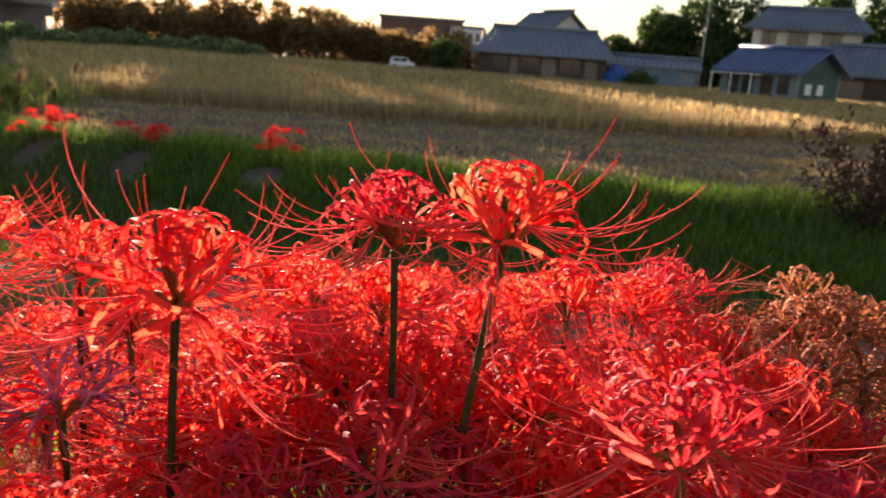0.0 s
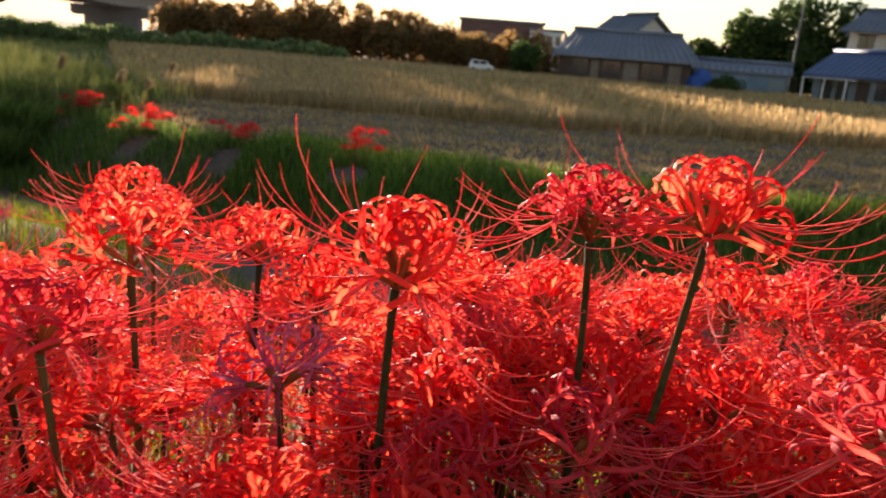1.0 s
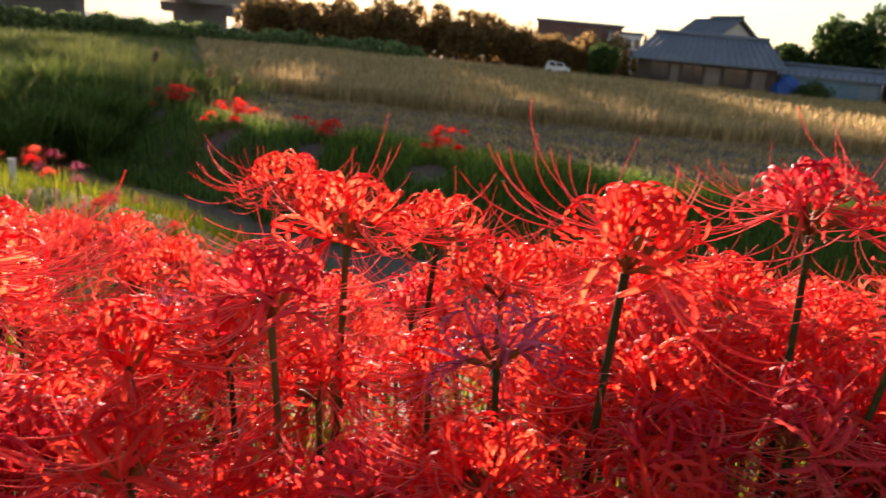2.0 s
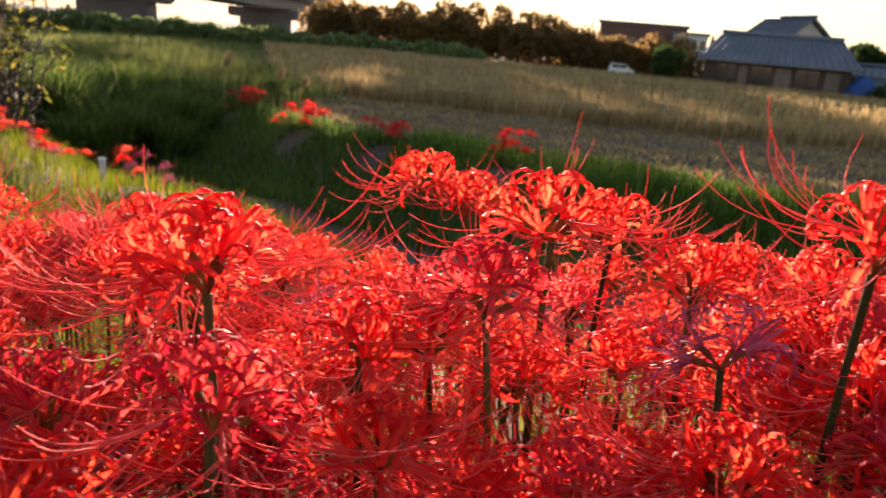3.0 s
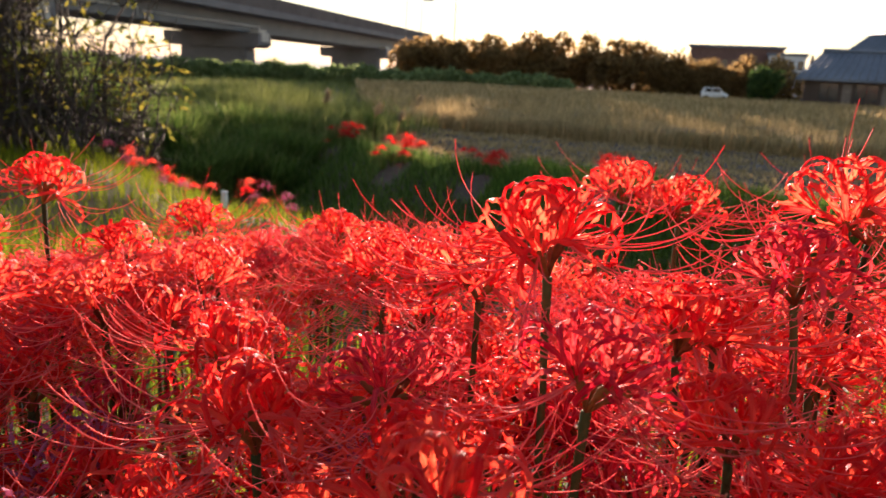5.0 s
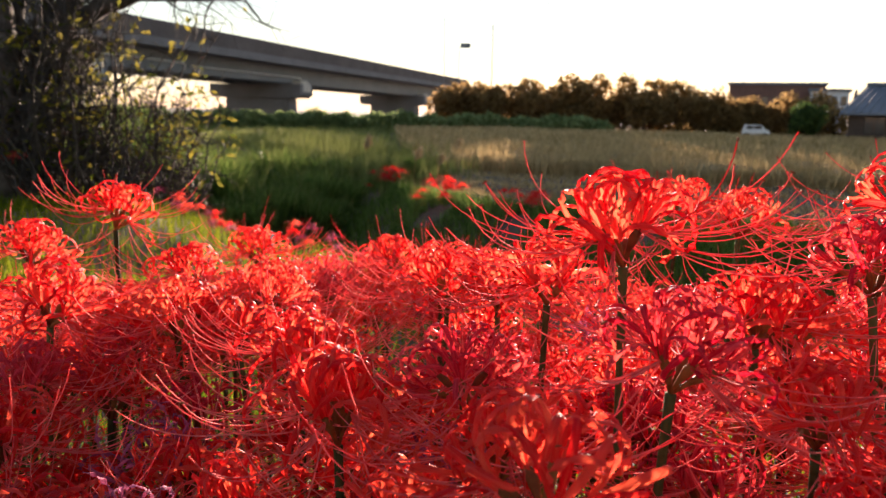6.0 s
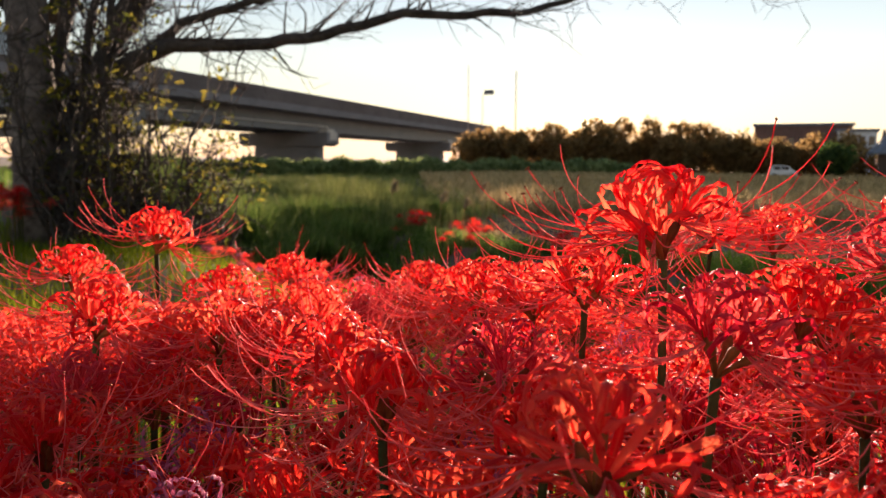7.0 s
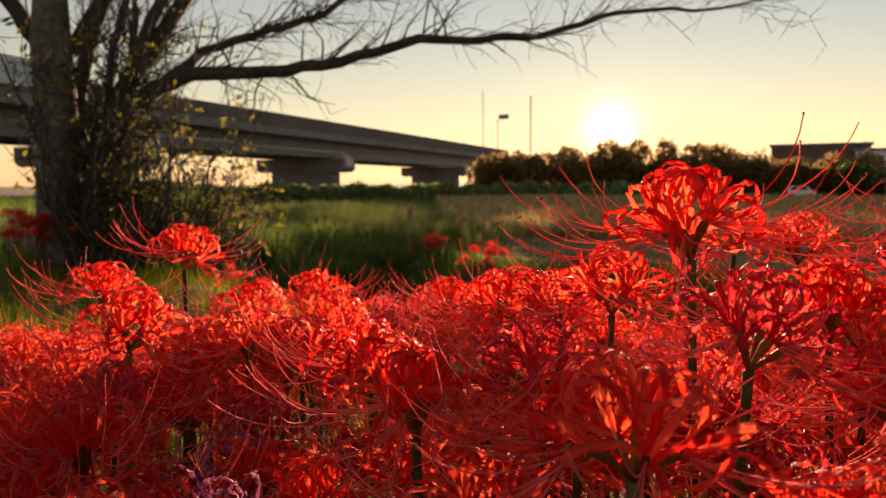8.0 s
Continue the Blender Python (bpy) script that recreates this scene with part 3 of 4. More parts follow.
for i, (x, y) in enumerate(spots):
    reach = rng.uniform(0.22, 0.31) if rng.random() < 0.7 else rng.uniform(0.11, 0.22)
    if (x, y) in low:
        reach = rng.uniform(0.07, 0.17)
    reach -= 0.05 * float(smoothstep(0.55, 0.2, y)) + 0.03 * float(smoothstep(0.6, 0.9, y))
    if -1.4 < x < -0.3 and y < 0.9:
        reach -= 0.04
    top = float(ground_z(x, y)) + reach + 0.1 * float(smoothstep(0.6, 1.5, -x)) + 0.1 * float(smoothstep(0.9, 1.7, -x))
    state = "late" if rng.random() < 0.22 else "fresh"
    if rng.random() < 0.02:
        state = "old"
    if x > 0.5 and y > 0.6:
        state = "dry" if rng.random() < 0.6 else "late"
    size = rng.uniform(1.1, 1.35) * (1 + 0.08 * float(smoothstep(0.3, 1.2, -x)))
    if i < 130:
        lily(x, y, top, size, state, True, (rng.uniform(-0.02, 0.02), rng.uniform(-0.02, 0.02)))
    else:
        rest.append((x, y, top, size, state))
# short late plants that fill the foot of the bed
for _ in range(50):
    x, y = rng.uniform(-1.2, 0.5), rng.uniform(0.15, 1.1)
    if bed_has(x, y) and np.hypot(EYES[:, 0] - x, EYES[:, 1] - y).min() > 0.5:
        rest.append((x, y, float(ground_z(x, y)) + rng.uniform(0.05, 0.2), rng.uniform(0.9, 1.2), "fresh"))


def lily_mass(plants):
    """The thick of the bed behind the front plants, too crowded to count."""
    mats = [PETAL, STEM, FILAMENT, ANTHER, PETAL_OLD, FILAMENT_OLD, PETAL_DRY, PETAL_LATE, PEDICEL]
    at = {m.name: i for i, m in enumerate(mats)}
    V, F, S, A, o = [], [], [], [], 0
    for x, y, z, size, state in plants:
        m = np.array(Matrix.Translation((x, y, z)) @ pose(0, 0, 0, rng.uniform(-9, 9), rng.uniform(-9, 9), rng.uniform(0, 360)) @ Matrix.Scale(size * 1.27, 4))
        for me in rng.choice(HEADS[state]):
            n = len(me.vertices)
            co = np.empty(n * 3)
            me.vertices.foreach_get("co", co)
            co = co.reshape(-1, 3) @ m[:3, :3].T + m[:3, 3]
            V += co.tolist()
            if "across" in me.attributes:
                at3 = np.empty(n * 3, dtype=np.float32)
                me.attributes["across"].data.foreach_get("vector", at3)
                A.append(at3)
            else:
                A.append(np.zeros(n * 3, dtype=np.float32))
            F += [tuple(i + o for i in p.vertices) for p in me.polygons]
            S += [at[me.materials[p.material_index].name] for p in me.polygons]
            o += n
        g = float(ground_z(x, y)) - 0.02
        v, f = tube([(x, y, g), (x + rng.uniform(-0.01, 0.01), y, (g + z) / 2), (x, y, z)], [0.0042, 0.0037, 0.0036], 5)
        V += [tuple(p) for p in v]
        F += [tuple(i + o for i in q) for q in f]
        S += [1] * len(f)
        A.append(np.zeros(len(v) * 3, dtype=np.float32))
        o += len(v)
    bed = mesh_object("lily_bed", V, F, mats, slots=S)
    bed.data.attributes.new("across", "FLOAT_VECTOR", "POINT").data.foreach_set("vector", np.concatenate(A))
    tagged(bed, "dense bed of red spider lilies in bloom", "flowers", kind="stuff")


lily_mass(rest)

# clumps on the far bank, a row along the edge of the near bank, and one clump by the tree
CLUMPS = [(-9.77, 15.47, 17), (-7.34, 13.84, 18), (-5.37, 13.27, 12), (-2.97, 12.76, 14), (-9.6, 5.2, 24)]
for cx, cy, n in CLUMPS:
    for _ in range(n):
        x, y = cx + rng.gauss(0, 0.2), cy + rng.gauss(0, 0.2)
        lily(x, y, float(ground_z(x, y)) + rng.uniform(0.2, 0.54) + (0.22 if n > 20 else 0.0), rng.uniform(1.35, 1.65), "fresh", False, group="spider lilies across the stream")
for i in range(34):
    t = rng.random()
    x, y = -2.6 - 5.2 * t + rng.gauss(0, 0.15), 4.1 + 2.3 * t + rng.gauss(0, 0.15)
    # two in five are fading plants, their duller petals also standing in for shade
    lily(x, y, float(ground_z(x, y)) + rng.uniform(0.2, 0.34), rng.uniform(0.8, 1.05), "old" if i % 5 < 2 else "fresh", False, group="spider lilies at the edge of the bank")

# ---- grass ----
def rice_front(x):
    return 22.5 + 0.25 * np.maximum(x, 0)


def scatter(n, x0, x1, y0, y1, keep):
    x, y = nrng.uniform(x0, x1, n), nrng.uniform(y0, y1, n)
    k = keep(x, y)
    return x[k], y[k]


def stream_s(x, y):
    return (y - np.interp(x, STREAM_X, STREAM_Y)) * 0.92


x, y = scatter(16000, -3.2, 1.4, -0.6, 2.0, lambda x, y: np.full(len(x), True))
blades("bank_grass", x, y, nrng.uniform(0.05, 0.17, len(x)), 0.006, GRASS, "short green grass among the flower stalks", "grass", 0.8)
x, y = scatter(62000, -12, 5, 0.9, 9, lambda x, y: (stream_s(x, y) < -2.6) & (y > 1.2 - 0.1 * x) & ((x < -1.2) | (y > 1.8)))
blades("slope_grass", x, y, nrng.uniform(0.1, 0.28, len(x)) * np.where(x < -1.5, 1.0, 0.6), 0.009, GRASS, "sunlit green grass on the sloping bank", "grass", 0.7)
x, y = scatter(60000, -8, 6, -6, 3.4, lambda x, y: (np.abs(x + 0.9) > 2.2 + 0.2 * np.sin(3 * y)) | (np.abs(y - 0.7) > 1.25 + 0.15 * np.sin(4 * x)))
blades("verge_turf", x, y, nrng.uniform(0.05, 0.2, len(x)), 0.013, GRASS, "short rough grass on the bank round the flower bed", "grass", 0.9)
x = nrng.uniform(-26, 13, 60000)
y = np.interp(x, STREAM_X, STREAM_Y) + nrng.uniform(0.2, 4.0, 60000) + 2.5 * smoothstep(8, 18, -x) * nrng.random(60000)
clear = np.min([np.hypot(x - a, (y - b + 0.7) * 0.6) for a, b, _ in CLUMPS], 0) > 0.34
x, y = x[clear], y[clear]
blades("stream_weeds", x, y, nrng.uniform(0.1, 0.4, len(x)), 0.028, REED, "rank dark green weeds on the stream bank", "weeds", 0.8)
x = nrng.uniform(-5, 14, 22000)
y = np.interp(x, STREAM_X, STREAM_Y) + nrng.uniform(1.6, 5.2, 22000)
clear = np.min([np.hypot(x - a, (y - b + 0.7) * 0.6) for a, b, _ in CLUMPS], 0) > 0.34
x, y = x[clear], y[clear]
blades("far_bank_grass", x, y, nrng.uniform(0.12, 0.38, len(x)), 0.025, FRESH_GRASS, "fresh green grass on the far bank of the stream", "grass", 0.8)
cx = nrng.uniform(-26, -10.5, 160)
cy = np.interp(cx, STREAM_X, STREAM_Y) + nrng.uniform(1.4, 8.0, 160)
pick = nrng.integers(0, 160, 26000)
x, y = cx[pick] + nrng.normal(0, 0.55, 26000), cy[pick] + nrng.normal(0, 0.55, 26000)
tall = nrng.uniform(0.6, 1.3, 160)[pick] * nrng.uniform(0.6, 1.1, 26000)
blades("tall_reeds", x, y, tall, 0.03, MEADOW, "tall clumped reeds beyond the stream", "reeds", 0.9)

def sun_ball():
    bm = bmesh.new()
    bmesh.ops.create_icosphere(bm, subdivisions=3, radius=15.0, matrix=Matrix.Translation(to_sun * 3200))
    m = bpy.data.materials.new("sun_glow")
    m.use_nodes = True
    n = m.node_tree.nodes
    n.clear()
    e, o = n.new("ShaderNodeEmission"), n.new("ShaderNodeOutputMaterial")
    e.inputs["Color"].default_value, e.inputs["Strength"].default_value = (1.0, 0.85, 0.6, 1), 25
    m.node_tree.links.new(e.outputs[0], o.inputs["Surface"])
    ob = part("sun_disc", bm, m, None)
    ob.visible_shadow = False
    tagged(ob, "low evening sun above the trees", "sun", kind="structure")


sun_ball()

x, y = scatter(26000, -60, -7, 8, 80, lambda x, y: (x < -0.52 * y - 1) & (stream_s(x, y) > 3.0))
blades("meadow_grass", x, y, nrng.uniform(0.25, 0.7, len(x)), 0.07, MEADOW, "rough green meadow grass beyond the stream", "grass", 0.9)
x, y = scatter(16000, -60, -9, -12, 30, lambda x, y: (stream_s(x, y) < -2.2) & (x < -9.5 - 0.2 * y))
blades("verge_grass", x, y, nrng.uniform(0.25, 0.8, len(x)), 0.05, REED, "long green grass behind the tree", "grass", 0.9)
x, y = scatter(90000, -14, 26, 12, 31, lambda x, y: (y < rice_front(x) + 0.3) & (stream_s(x, y) > 3.4))
x, y = x + 0.04 * np.sin(y * 9), np.round(y / 0.3) * 0.3 + nrng.normal(0, 0.03, len(y))
blades("rice_stubble", x, y, nrng.uniform(0.05, 0.16, len(x)), 0.045, RICE, "short dry stubble in the cut strip of the paddy", "stubble", 1.7)


def plume(x, y, h, seed):
    """A feathery pampas plume on its culm."""
    r = random.Random(seed)
    z = float(ground_z(x, y))
    ob = thing("pampas_plume", "pale feathery pampas plume above the weeds", "grass", Matrix.Translation((x, y, z)))
    v, f = tube([(0, 0, 0), (0.03, 0, h * 0.6), (0.1, 0, h)], [0.012, 0.009, 0.005], 5)
    mesh_object("culm", v, f, RICE, ob)
    pieces = []
    for i in range(60):
        t = r.random()
        p = Vector((0.03 + 0.07 * t, 0, h * (0.72 + 0.3 * t)))
        d = Vector((r.gauss(0.5, 0.5), r.gauss(0, 0.5), 0.8)).normalized()
        pieces.append(tube([p, p + d * 0.12, p + d * 0.2 + Vector((0.06, 0, -0.03))], [0.008, 0.012, 0.003], 3))
    v, f = joined(pieces)
    mesh_object("tassel", v, f, PLUME, ob, "pale silky tassel")


for i, (x, y, h) in enumerate(((-10.7, 21.3, 1.0), (-9.3, 17.2, 0.75), (-10.1, 17.4, 0.9), (-12.4, 18.6, 1.1))):
    plume(x, y, h, 60 + i)


def stake():
    """A short white marker among the lilies at the edge of the bank."""
    x, y = -5.65, 5.88
    z = float(ground_z(x, y))
    ob = thing("marker_stake", "short weathered white marker stake in the grass", "stake", Matrix.Translation((x, y, z)))
    part("post", box_bm(-0.03, 0.03, -0.025, 0.025, -0.1, 0.3, 0.008), WHITE, ob)
    part("cap", box_bm(-0.035, 0.035, -0.03, 0.03, 0.302, 0.32, 0.005), WHITE, ob)


stake()

# ---- rice field ----
x, y = scatter(90000, -34, 34, 21, 34, lambda x, y: (x > -0.55 * y) & (y > rice_front(x)) & (nrng.random(len(x)) < np.clip(1.4 - (y - rice_front(x)) / 9, 0.1, 1)))
blades("rice_stalks", x, y, nrng.uniform(0.5, 0.85, len(x)), 0.05, RICE, "ripe golden rice standing in the paddy", "rice", 0.7)
x, y = scatter(110000, -60, 55, 28, 74, lambda x, y: (y > rice_front(x) + 4) & (x < y * 0.95) & (x > -0.58 * y))
blades("rice_far", x, y, nrng.uniform(0.6, 0.9, len(x)), 0.16, RICE, "ripe golden rice further out in the paddy", "rice", 0.7)


def rice_mass():
    nx, ny = 150, 90
    gx = np.linspace(0, 1, nx)
    gy = np.linspace(0, 1, ny) ** 1.6
    verts, faces = [], []
    for j in range(ny):
        for i in range(nx):
            far = 23.0 + gy[j] * 50
            xx = -0.55 * far + gx[i] * (0.55 * far + 45)
            yy = far + 0.25 * max(xx, 0) * (1 - gy[j])
            h = 0.38 + 0.08 * math.sin(xx * 1.3 + yy) + 0.07 * math.sin(yy * 2.1 - xx * 0.6)
            verts.append((xx, yy, FIELD + (h if 0 < i and j else -0.05)))
    for j in range(ny - 1):
        for i in range(nx - 1):
            a = j * nx + i
            faces.append((a, a + 1, a + nx + 1, a + nx))
    tagged(mesh_object("rice_canopy", verts, faces, RICE), "dense mass of ripe rice stalks", "rice", kind="stuff")


rice_mass()


# ---- trees and hedges ----
def tree(x, y, height, spread, seed, mat, label, leaves=2500, leaf=0.3, trunk_r=0.2, squat=0.55):
    r = random.Random(seed)
    z0 = float(ground_z(x, y)) - 0.1
    ob = thing("tree", label, "tree", Matrix.Translation((x, y, z0)))
    limbs = [tube([(0, 0, 0), (r.uniform(-0.1, 0.1), 0, height * 0.3), (r.uniform(-0.3, 0.3), r.uniform(-0.3, 0.3), height * 0.7)],
                  [trunk_r, trunk_r * 0.8, trunk_r * 0.35], 8)]
    blobs = []
    for _ in range(9):
        a, rr = r.uniform(0, 6.28), spread * r.uniform(0.15, 0.75)
        h = height * r.uniform(0.35, 0.88)
        c = Vector((math.cos(a) * rr, math.sin(a) * rr, h))
        limbs.append(tube([(0, 0, h * 0.45), c * 0.6 + Vector((0, 0, h * 0.25)), c], [trunk_r * 0.4, trunk_r * 0.22, trunk_r * 0.08], 5))
        s = spread * r.uniform(0.3, 0.5)
        blobs.append((tuple(c), (s, s, s * squat + 0.1 * height)))
    v, f = joined(limbs)
    mesh_object("trunk", v, f, BARK, ob)
    v, f = leaf_cloud(blobs, leaves, leaf, seed)
    mesh_object("crown", v, f, mat, ob, smooth=False)
    return ob


def hedge(name, label, az0, az1, dist, height, mat, leaves, leaf, seed):
    blobs = []
    n = int((az0 - az1) / 0.6)
    for i in range(n):
        p = polar(az0 - i * 0.6, dist + 3 * math.sin(i * 0.3))
        h = height * (0.9 + 0.12 * math.sin(i * 1.7) + 0.1 * math.sin(i * 0.61))
        blobs.append(((p.x, p.y, FIELD + h * 0.45), (dist * 0.012, 1.4, h * 0.55)))
    v, f = leaf_cloud(blobs, leaves, leaf, seed)
    tagged(mesh_object(name, v, f, mat, smooth=False), label, "hedge", kind="stuff")


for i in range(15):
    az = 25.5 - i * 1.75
    tree(*polar(az, 96 + 5 * math.sin(i * 2.1))[:2], (5.0, 5.6, 5.2, 5.5, 5.4, 5.9, 6.6, 5.6, 6.1, 5.6, 4.4, 4.2, 3.9, 3.8, 3.6)[i] + 0.1, 3.2, 100 + i, LEAF_FAR_GLARE,
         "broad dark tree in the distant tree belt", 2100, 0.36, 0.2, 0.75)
for i, (az, d, h) in enumerate(((-12.2, 108, 6.0), (-15.0, 104, 8.6), (-18.0, 100, 11), (-21.5, 100, 11.5), (-25.5, 102, 11.8), (-29.5, 100, 12.5))):
    tree(*polar(az, d)[:2], h, 4.6, 200 + i, LEAF, "tall dark green tree behind the farmhouses", 4200, 0.4, 0.3)
hedge("woodland", "dense dark green woodland behind the farmhouses", -13.5, -36, 106, 9.5, LEAF, 30000, 0.45, 79)
tree(*polar(-13.6, 69)[:2], 1.7, 1.6, 311, LEAF, "low green bush in front of the shed", 1800, 0.14, 0.06)
tree(*polar(0.9, 71)[:2], 3.4, 2.4, 310, LEAF, "dark clipped garden shrub beside the barn", 3000, 0.2, 0.12)


hedge("hedge", "low green hedge along the far edge of the field", 50, 14, 78, 1.9, HEDGE, 30000, 0.26, 77)
hedge("scrub", "dense scrub below the distant trees, coloured brown for the glare", 27, -2, 92, 4.8, LEAF_FAR_GLARE, 26000, 0.3, 78)


def cherry():
    """The old tree on the near bank with its long bare limb."""
    ob = thing("cherry_tree", "old cherry tree with grey bark and nearly bare limbs", "tree")
    b = polar(56.2, 11.0, 0, True)
    z0 = float(ground_z(b.x, b.y)) - 0.1
    trunk = [(b.x, b.y, z0), (b.x, b.y, 0.2), (b.x + 0.03, b.y, 1.4), (b.x - 0.02, b.y, 2.3), (b.x - 0.1, b.y + 0.1, 3.4), (b.x + 0.1, b.y, 4.6)]
    v, f = tube(trunk, [0.36, 0.29, 0.26, 0.25, 0.17, 0.1], 14)
    mesh_object("trunk", v, f, TRUNK, ob)

    def limb(name, spec, radii, twigs, seed):
        r = random.Random(seed)
        pts = [polar(az, d, 0.45 + d * math.tan(radians(el)), True) for az, el, d in spec]
        dense, dr = [], []
        for i in range(len(pts) - 1):
            for k in range(4):
                t = k / 4
                dense.append(pts[i].lerp(pts[i + 1], t) + Vector((r.gauss(0, 0.015), r.gauss(0, 0.015), r.gauss(0, 0.015))))
                dr.append(radii[i] * (1 - t) + radii[i + 1] * t)
        dense.append(pts[-1])
        dr.append(radii[-1])
        pieces = [tube(dense, dr, 8)]
        for _ in range(twigs):
            i = r.randrange(len(dense) // 4, len(dense) - 1)
            p = dense[i].copy()
            d = (dense[min(i + 1, len(dense) - 1)] - dense[i - 1]).normalized()
            d = (d + Vector((r.gauss(0, 0.5), r.gauss(0, 0.5), r.gauss(0.15, 0.5)))).normalized()
            q, qs = p.copy(), [p.copy()]
            for _ in range(5):
                d = (d + Vector((r.gauss(0, 0.22), r.gauss(0, 0.22), r.gauss(0.0, 0.22)))).normalized()
                q = q + d * r.uniform(0.1, 0.26)
                qs.append(q.copy())
            pieces.append(tube(qs, [max(0.004, min(0.016, dr[i] * 0.25)) * (1 - 0.8 * j / 5) for j in range(6)], 4))
            for j in (2, 3, 4):
                e = (d + Vector((r.gauss(0, 0.8), r.gauss(0, 0.8), r.gauss(0, 0.8)))).normalized()
                pieces.append(tube([qs[j], qs[j] + e * r.uniform(0.1, 0.3), qs[j] + e * 0.4 + Vector((r.gauss(0, 0.1), 0, r.gauss(0, 0.1)))], [0.005, 0.004, 0.002], 3))
        v, f = joined(pieces)
        return mesh_object(name, v, f, BARK, ob)

    limb("limb", [(53.5, 1.0, 11.2), (52.4, 5.0, 10.9), (50.0, 6.6, 10.6), (47.3, 7.9, 10.4), (42.0, 8.2, 10.2), (36.8, 9.0, 10.1), (30.9, 10.6, 10.0), (26.0, 10.6, 10.0), (21.6, 10.8, 10.0), (15.9, 12.2, 10.0), (9.0, 12.0, 10.0), (4.6, 12.3, 10.0)],
         [0.16, 0.13, 0.115, 0.1, 0.085, 0.075, 0.065, 0.055, 0.045, 0.032, 0.018, 0.006], 90, 1)
    limb("limb", [(54.0, 1.0, 11.3), (52.8, 5.0, 11.1), (51.0, 8.0, 11.0), (49.0, 10.8, 11.0), (47.0, 14.0, 11.0), (44.0, 18.0, 11.2)], [0.15, 0.13, 0.12, 0.11, 0.09, 0.06], 60, 2)
    limb("limb", [(50.0, 6.6, 10.6), (46.5, 9.5, 10.5), (41.7, 11.2, 10.5), (38.5, 12.0, 10.5), (35.9, 13.6, 10.5), (32, 16, 10.6)], [0.07, 0.06, 0.055, 0.045, 0.04, 0.02], 60, 3)
    limb("limb", [(56.0, 8.0, 11.4), (58.0, 11.0, 11.4), (60.0, 14.0, 11.4), (62, 18, 11.4)], [0.13, 0.11, 0.09, 0.06], 14, 4)
    limb("limb", [(55.0, 9.0, 11.4), (53.0, 12.5, 11.4), (50.0, 17.0, 11.6), (47, 22, 11.8)], [0.11, 0.1, 0.08, 0.05], 55, 5)
    limb("limb", [(53.5, 3.0, 11.2), (52.5, 9.0, 11.0), (51.0, 14.0, 11.2), (49, 19, 11.4)], [0.06, 0.055, 0.05, 0.03], 60, 6)
    limb("limb", [(54.7, -3.6, 10.8), (54.3, -0.1, 10.8), (53.1, 3.4, 10.8), (51.7, 6.9, 10.8), (50.2, 10.4, 10.8), (48.6, 14.2, 10.8)], [0.13, 0.12, 0.11, 0.1, 0.09, 0.06], 40, 7)
    limb("limb", [(54.2, -2.8, 10.6), (52.8, 1.1, 10.6), (51.9, 4.4, 10.6), (51.4, 8.1, 10.6), (51.0, 11.9, 10.6), (50.5, 14.8, 10.6)], [0.08, 0.07, 0.06, 0.05, 0.04, 0.03], 40, 8)
    limb("limb", [(55.3, -0.1, 11.2), (54.9, 3.8, 11.2), (54.6, 7.2, 11.2), (53.7, 10.2, 11.2), (52.3, 13.9, 11.2)], [0.12, 0.11, 0.1, 0.09, 0.07], 25, 10)
    # thin shoots with small yellowing leaves round the foot
    r = random.Random(9)
    pieces, blobs = [], []
    for _ in range(135):
        az = 55.2 - 11.0 * r.random() ** 1.4
        d = r.uniform(10.2, 11.8)
        p = polar(az, d, 0, True)
        p.z = float(ground_z(p.x, p.y))
        h = r.uniform(0.9, 4.3) * (0.5 + 0.5 * smoothstep(42, 52, az))
        q, qs = p.copy(), [p.copy()]
        lean = Vector((r.gauss(0.05, 0.22), r.gauss(0, 0.15), 1))
        for _ in range(6):
            q = q + (lean + Vector((r.gauss(0, 0.3), r.gauss(0, 0.3), 0))).normalized() * h / 6
            qs.append(q.copy())
            if q.z > p.z + 0.4 * h and q.z < 2.6 and r.random() < 0.8:
                blobs.append(((q.x + r.gauss(0, 0.15), q.y + r.gauss(0, 0.15), q.z), (0.16, 0.16, 0.1)))
        pieces.append(tube(qs, [0.018 * (1 - 0.8 * j / 6) for j in range(7)], 5))
        for j in (1, 2, 3, 4, 5):
            for _ in range(3):
                e = Vector((r.gauss(0, 1), r.gauss(0, 0.6), r.gauss(0.3, 0.5))).normalized()
                pieces.append(tube([qs[j], qs[j] + e * 0.2, qs[j] + e * 0.35 + Vector((r.gauss(0, 0.08), 0, r.gauss(0, 0.08)))], [0.009, 0.007, 0.003], 3))
    v, f = joined(pieces)
    mesh_object("undergrowth", v, f, BARK, ob)
    v, f = leaf_cloud(blobs, 1900, 0.058, 21)
    mesh_object("leaves", v, f, LEAF_YELLOW, ob, "small yellowing leaves", smooth=False)


cherry()


